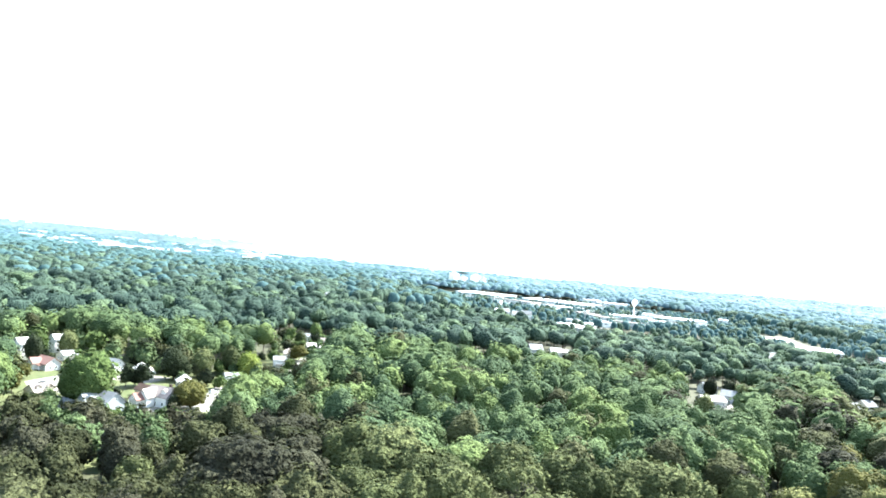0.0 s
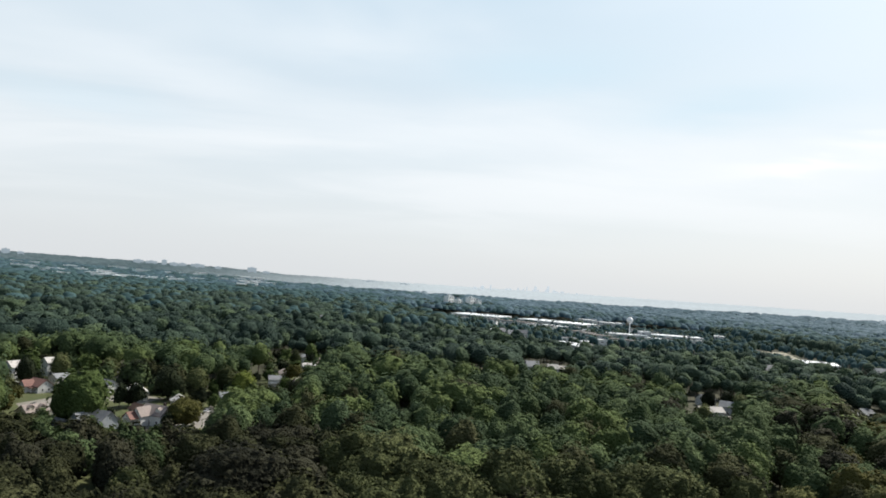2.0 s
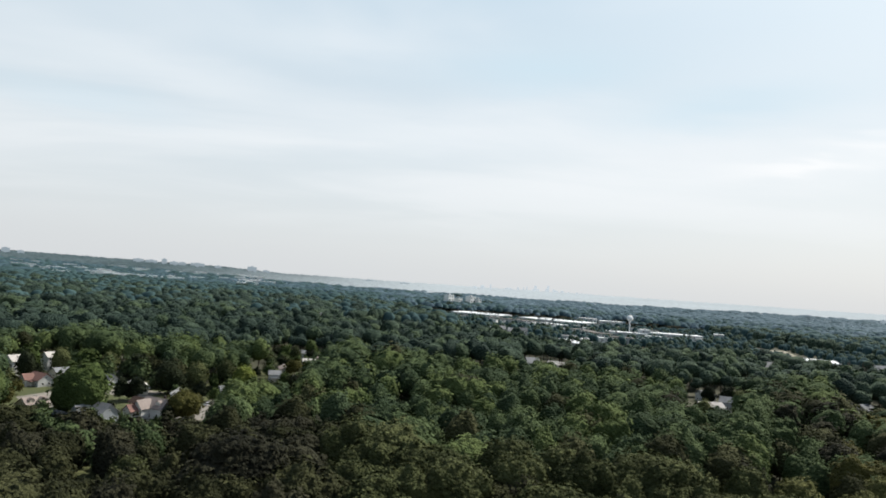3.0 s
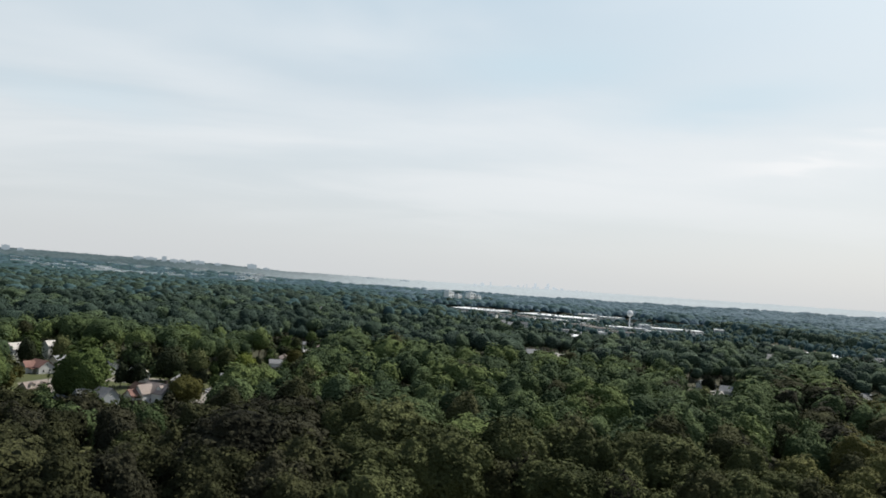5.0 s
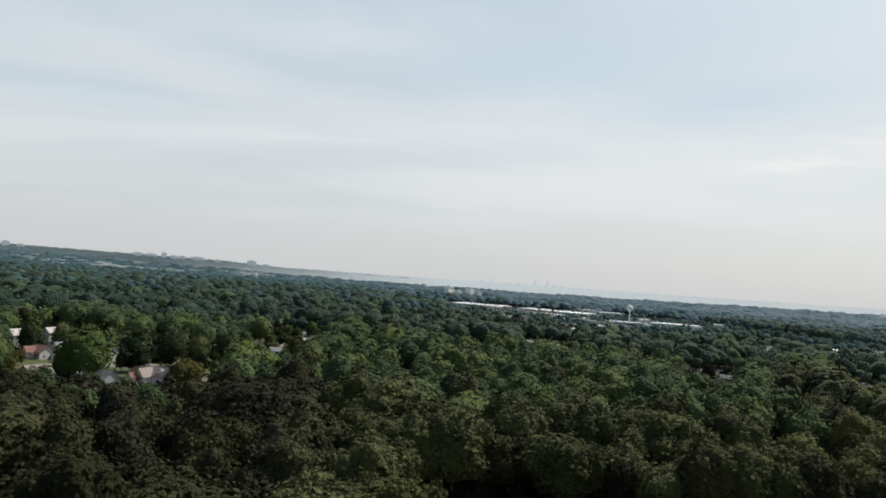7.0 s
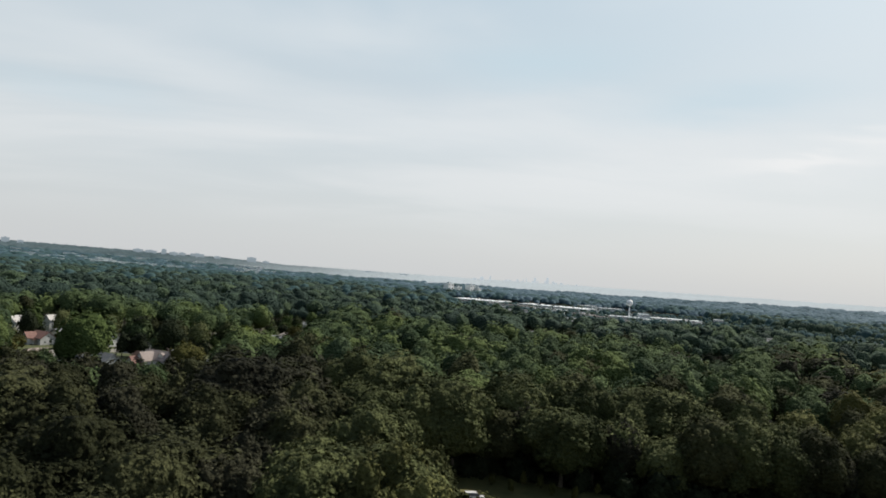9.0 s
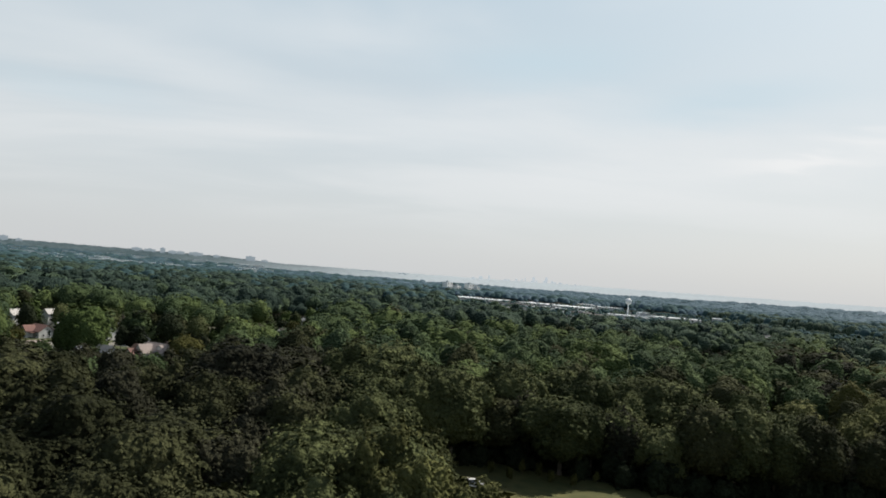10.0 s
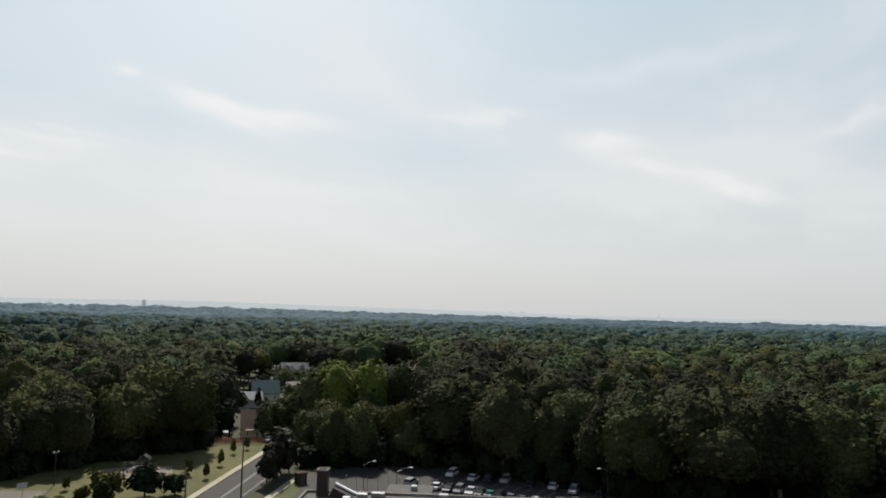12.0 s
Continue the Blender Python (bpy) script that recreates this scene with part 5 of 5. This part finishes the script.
def shed(x, y, turn, w, d, h, label):
    ob = new("shed")
    ob.matrix_world = pose(x, y, 0, 0, 0, turn)
    part("wall", boxed(-w / 2, -d / 2, 0, w / 2, d / 2, h), DARK_BRICK, ob)
    part("roof", boxed(-w / 2 - 0.2, -d / 2 - 0.2, h + 0.005, w / 2 + 0.2, d / 2 + 0.2, h + 0.25, bevel=0.04), SHINGLE_BROWN, ob)
    opening(ob, "door", 0, -d / 2, 1.05, 1.0, 2.1, "-y", DOOR, DOOR)
    tagged(ob, label, "shed")


shed(128.2, 106.2, -25, 2.1, 2.1, 2.3, "small dark brick shed beside the pavement")

# ---- vehicles ----
CAR_ME = {}
PAINTS = {
    "white": ((0.50, 0.50, 0.50), (0.60, 0.60, 0.60)), "silver": ((0.26, 0.265, 0.28), (0.34, 0.345, 0.36)), "grey": ((0.12, 0.125, 0.13), (0.18, 0.185, 0.19)),
    "black": ((0.012, 0.012, 0.014), (0.03, 0.03, 0.032)), "green": ((0.02, 0.14, 0.13), (0.04, 0.20, 0.19)), "red": ((0.22, 0.02, 0.02), (0.32, 0.04, 0.04)), "blue": ((0.03, 0.06, 0.15), (0.05, 0.10, 0.22)),
}
PAINT = {k: material(k + "_car_paint", a, b, 0.7, 0.25, spec=0.6) for k, (a, b) in PAINTS.items()}


def profile_mesh(pts, half, taper=0.0):
    bm = bmesh.new()
    zmax = max(z for _, z in pts)
    zmin = min(z for _, z in pts)
    ring = []
    for sy in (-1, 1):
        ring.append([bm.verts.new((x, sy * (half - taper * (z - zmin) / (zmax - zmin + 1e-6)), z)) for x, z in pts])
    a, b = ring
    bm.faces.new(a), bm.faces.new(b[::-1])
    for i in range(len(pts)):
        bm.faces.new((a[i], b[i], b[(i + 1) % len(pts)], a[(i + 1) % len(pts)]))
    bmesh.ops.recalc_face_normals(bm, faces=bm.faces[:])
    return bm


def car_parts(kind):
    """Body, cabin glass, roof, wheels, lamps of one car, as bmeshes; x forwards."""
    L, H = (4.4, 1.42) if kind == "sedan" else (4.5, 1.7) if kind == "suv" else (5.4, 2.4)
    hood = 0.92 if kind == "sedan" else 1.08
    body = profile_mesh([(-L / 2, 0.35), (-L / 2, hood - 0.08), (-L / 2 + 0.15, hood), (L / 2 - 0.4, hood - 0.1), (L / 2, hood - 0.32), (L / 2, 0.35), (L / 2 - 0.3, 0.26), (-L / 2 + 0.3, 0.26)], 0.9, 0.04)
    if kind == "sedan":
        cab, top = [(-L / 2 + 0.55, hood + 0.004), (-L / 2 + 1.15, H - 0.06), (0.35, H - 0.06), (1.15, hood + 0.004)], (-L / 2 + 1.1, 0.4)
    elif kind == "suv":
        cab, top = [(-L / 2 + 0.08, hood + 0.004), (-L / 2 + 0.35, H - 0.06), (0.45, H - 0.06), (1.2, hood + 0.004)], (-L / 2 + 0.3, 0.5)
    else:
        cab, top = [(-L / 2 + 0.03, hood + 0.004), (-L / 2 + 0.08, H - 0.06), (1.5, H - 0.06), (2.2, hood + 0.004)], (-L / 2 + 0.05, 1.55)
    glass = profile_mesh(cab, 0.84, 0.14)
    roof = boxed(top[0], -0.71, H - 0.055, top[1], 0.71, H, bevel=0.02)
    return L, hood, body, glass, roof


def wheel_bm(x, y):
    bm = bmesh.new()
    bmesh.ops.create_cone(bm, segments=14, radius1=0.33, radius2=0.33, depth=0.22, cap_ends=True)
    bmesh.ops.transform(bm, matrix=pose(x, y, 0.33, 90, 0, 0), verts=bm.verts)
    return bm


def car(x, y, turn, kind, paint, z=0.06):
    ob = new("car" if kind != "van" else "van")
    ob.matrix_world = pose(x, y, z, 0, 0, turn)
    if kind not in CAR_ME:
        L, hood, body, glass, roof = car_parts(kind)
        items = [("body", body, None), ("window_glass", glass, GLASS), ("roof_panel", roof, None)]
        for sx in (-L * 0.3, L * 0.3):
            for sy in (-0.83, 0.83):
                items.append(("wheel", wheel_bm(sx, sy), RUBBER))
        for sy in (-0.65, 0.65):
            items.append(("tail_lamp", boxed(-L / 2 - 0.02, sy - 0.17, hood - 0.3, -L / 2 + 0.04, sy + 0.17, hood - 0.12), RED_LAMP))
            items.append(("headlight", boxed(L / 2 - 0.05, sy - 0.18, hood - 0.5, L / 2 + 0.02, sy + 0.18, hood - 0.36), STEEL))
        stored = []
        for nm, bm, mt in items:
            me = bpy.data.meshes.new(nm)
            bm.to_mesh(me)
            bm.free()
            stored.append((nm, me, mt))
        CAR_ME[kind] = stored
    for nm, me, mt in CAR_ME[kind]:
        key = (kind, nm, id(me), paint if mt is None else "")
        if key not in CAR_ME:
            m2 = me.copy()
            m2.materials.append(mt or PAINT[paint])
            CAR_ME[key] = m2
        new(nm, CAR_ME[key]).parent = ob
    return tagged(ob, "parked %s %s on the asphalt" % (paint, {"sedan": "saloon car", "suv": "sport utility car", "van": "delivery van"}[kind]), "car", "cars in the car park")


row_a = (("suv", "silver", 84.9), ("sedan", "white", 78.4), ("sedan", "black", 75.3), ("suv", "grey", 72.8), ("sedan", "white", 70.2), ("sedan", "black", 68), ("sedan", "green", 65.5),
         ("suv", "black", 63.2), ("sedan", "silver", 60.8), ("sedan", "grey", 58.2), ("sedan", "white", 55.6), ("sedan", "black", 50.2), ("suv", "grey", 44.8), ("sedan", "white", 41))
for kind, paint, cy in row_a:
    car(141 + rng.uniform(-0.6, 0.6), cy, (186 if rng.random() < 0.7 else 6) + rng.uniform(-6, 6), kind, paint)
for kind, paint, cx, cy in (("suv", "white", 154.1, 81.5), ("sedan", "white", 153.3, 75.4), ("suv", "black", 154.0, 71.8), ("suv", "silver", 155.6, 68.2), ("sedan", "black", 155.2, 62), ("sedan", "white", 156.2, 56.7),
                            ("suv", "silver", 154.8, 51.6), ("sedan", "black", 155, 46)):
    car(cx, cy, (186 if rng.random() < 0.7 else 6) + rng.uniform(-6, 6), kind, paint)
for kind, paint, cx, cy, tn in (("sedan", "silver", 122, 87.5, 60), ("sedan", "white", 127, 80, 100), ("sedan", "white", 128, 72, 95), ("van", "white", 126.5, 76, 95), ("sedan", "silver", 118, 93, 60)):
    car(cx, cy, tn, kind, paint)
car(11.0, 153.5, 10, "suv", "white", 0.035)
car(158, 160, 46, "van", "white", 0.03)
car(163, 148, 35, "sedan", "white", 0.03)
for cx, cy, tn, pn in ((-176, 316, 30, "black"), (-151, 346, 30, "grey"), (-153, 351, 30, "black"), (-110, 288, 60, "black"), (-100, 288, 80, "black"), (-141, 300, 20, "grey"), (-104, 330, 80, "white"), (171, 419, 20, "white"), (176, 428, 40, "silver")):
    car(cx, cy, tn, "sedan", pn, 0.06)


# ---- posts, lamps, poles ----
def tube(path, radii, n=8):
    bm = bmesh.new()
    rings = []
    for k, p in enumerate(path):
        p = Vector(p)
        q = Vector(path[min(k + 1, len(path) - 1)]) - Vector(path[max(k - 1, 0)])
        m = q.to_track_quat("Z", "Y").to_matrix()
        rings.append([bm.verts.new(p + m @ Vector((math.cos(i * 2 * math.pi / n) * radii[k], math.sin(i * 2 * math.pi / n) * radii[k], 0))) for i in range(n)])
    for a, b in zip(rings, rings[1:]):
        for i in range(n):
            bm.faces.new((a[i], a[(i + 1) % n], b[(i + 1) % n], b[i]))
    bm.faces.new(rings[0][::-1]), bm.faces.new(rings[-1])
    bmesh.ops.recalc_face_normals(bm, faces=bm.faces[:])
    return bm


def street_lamp(x, y, turn, tall, reach):
    ob = new("street_lamp")
    ob.matrix_world = pose(x, y, 0.05, 0, 0, turn)
    part("pole", tube([(0, 0, 0), (0, 0, 0.6), (0, 0, tall)], [0.14, 0.08, 0.06]), PLAY_BLACK, ob, "dark steel pole")
    part("arm", tube([(0, 0, tall - 0.3), (reach * 0.5, 0, tall + 0.35), (reach, 0, tall + 0.5)], [0.06, 0.05, 0.045], 6), STEEL, ob)
    part("lamp_head", boxed(reach - 0.1, -0.16, tall + 0.42, reach + 0.75, 0.16, tall + 0.62, bevel=0.05), TOWER_WHITE, ob, "pale lamp head")
    tagged(ob, "grey steel street lamp with one arm over the car park", "street lamp", "lamps of the car park")


street_lamp(132.3, 92, -38, 5.2, 2.0)
street_lamp(134.5, 84.8, -38, 4.3, 3.0)
street_lamp(152.1, 43.3, 150, 6.5, 2.2)


def utility_pole(x, y, tall, turn):
    ob = new("utility_pole")
    ob.matrix_world = pose(x, y, 0, 0, 0, turn)
    part("pole", tube([(0, 0, 0), (0, 0, tall)], [0.20, 0.13]), POLE_WOOD, ob)
    part("crossarm", boxed(-1.1, 0.14, tall - 0.9, 1.1, 0.26, tall - 0.75), POLE_WOOD, ob)
    for k in (-0.9, -0.3, 0.3, 0.9):
        part("insulator", boxed(k - 0.05, 0.15, tall - 0.75, k + 0.05, 0.25, tall - 0.52), STEEL, ob)
    tagged(ob, "tall dark timber utility pole beside the road", "utility pole", "poles along the road")


utility_pole(111.3, 107.6, 12.4, 25)
utility_pole(165, 131, 12, 30)


def post(x, y, tall, r, mat, label, name="post"):
    ob = new(name)
    ob.location = (x, y, 0.0)
    part("shaft", tube([(0, 0, 0), (0, 0, tall)], [r, r * 0.8]), mat, ob)
    part("cap", boxed(-r * 1.3, -r * 1.3, tall, r * 1.3, r * 1.3, tall + 0.12), mat, ob)
    tagged(ob, label, "post")


post(105.5, 117.2, 5.8, 0.16, POLE_WOOD, "short dark timber post beside the pavement")
for k in range(6):
    post(127.5 + k * 1.1, 93.2 - k * 2.0, 3.4, 0.06, STEEL, "thin grey post at the edge of the car park")


def field_lamp(x, y, tall):
    ob = new("field_lamp")
    ob.location = (x, y, 0)
    part("pole", tube([(0, 0, 0), (0, 0, tall)], [0.12, 0.08]), PLAY_BLACK, ob)
    for s in (-1, 1):
        part("lamp_head", boxed(s * 0.5 - 0.22, -0.15, tall - 0.25, s * 0.5 + 0.22, 0.15, tall + 0.05, bevel=0.06), STEEL, ob, "grey floodlight head")
    part("crossarm", boxed(-0.75, -0.05, tall - 0.36, 0.75, 0.05, tall - 0.26), STEEL, ob)
    tagged(ob, "slim steel floodlight pole at the edge of the woods", "lamp")


field_lamp(97, 147.5, 7.2)


def hoop(x, y, turn):
    ob = new("basketball_hoop")
    ob.matrix_world = pose(x, y, 0.05, 0, 0, turn)
    part("pole", tube([(0, 0, 0), (0, 0, 3.2), (0.7, 0, 3.5)], [0.09, 0.08, 0.07]), STEEL, ob)
    part("backboard", boxed(0.7, -0.9, 2.9, 0.78, 0.9, 3.98, bevel=0.02), OFFICE_WALL, ob, "pale grey backboard")
    part("rim", tube([(1.02 + 0.23 * math.cos(a), 0.23 * math.sin(a), 3.05) for a in [k * math.pi / 6 for k in range(12)]], [0.02] * 12, 5), ORANGE, ob, "orange rim")
    tagged(ob, "basketball hoop on a steel pole beside the court", "basketball hoop")


hoop(84.6, 138.2, 70)


def play_tower(x, y, turn):
    ob = new("play_tower")
    ob.matrix_world = pose(x, y, 0.06, 0, 0, turn)
    for sx in (-1, 1):
        for sy in (-1, 1):
            part("post", boxed(sx - 0.07, sy - 0.07, 0, sx + 0.07, sy + 0.07, 3.6), PLAY_BLACK, ob)
    part("deck", boxed(-0.92, -0.92, 1.3, 0.92, 0.92, 1.42), PLAY_BLACK, ob)
    bm = gable_roof(2.2, 2.2, 3.0, 0.9, 0.2, 0.1)
    part("roof", bm, PLAY_BLACK, ob, "dark plastic roof")
    bm = bmesh.new()
    box(bm, -0.35, 0, 0, 0.35, 3.2, 0.08), box(bm, -0.43, 0, 0, -0.352, 3.2, 0.35), box(bm, 0.352, 0, 0, 0.43, 3.2, 0.35)
    bmesh.ops.transform(bm, matrix=pose(0, 1.0, 1.35, -24, 0, 0), verts=bm.verts)
    part("slide", bm, WHITE, ob, "pale slide")
    for k in range(5):
        part("bar", boxed(-0.92, -0.98, 1.5 + k * 0.2, 0.92, -0.93, 1.55 + k * 0.2), PLAY_BLACK, ob)
    tagged(ob, "dark play tower with a pale slide on sand", "play equipment")


play_tower(116.5, 143.5, 40)


def climbing_frame(x, y, turn, n, tall):
    ob = new("climbing_frame")
    ob.matrix_world = pose(x, y, 0.06, 0, 0, turn)
    for k in range(n):
        part("post", boxed(k * 0.9 - 0.05, -0.05, 0, k * 0.9 + 0.05, 0.05, tall), PLAY_BLACK, ob)
    part("top_bar", boxed(-0.1, -0.04, tall, n * 0.9 - 0.8, 0.04, tall + 0.08), PLAY_BLACK, ob)
    tagged(ob, "dark metal climbing frame on sand", "play equipment")


climbing_frame(110.5, 143, -35, 6, 2.6)
climbing_frame(113.0, 146.5, -35, 5, 2.2)


def net_fence(ax, ay, bx, by):
    ob = new("barrier_fence")
    d = math.hypot(bx - ax, by - ay)
    ob.matrix_world = pose(ax, ay, 0.02, 0, 0, math.degrees(math.atan2(by - ay, bx - ax)))
    n = int(d / 2) + 1
    for k in range(n):
        part("stake", boxed(k * d / (n - 1) - 0.04, -0.04, 0, k * d / (n - 1) + 0.04, 0.04, 1.5), POLE_WOOD, ob)
    bm = bmesh.new()
    for k in range(7):
        box(bm, 0, 0.045, 0.25 + k * 0.17, d, 0.06, 0.36 + k * 0.17)
    part("net", bm, ORANGE, ob, "orange plastic netting")
    tagged(ob, "orange barrier fence along the end of the field", "fence")


net_fence(149, 157, 159.5, 145.5)
net_fence(152, 158.5, 161.5, 148)
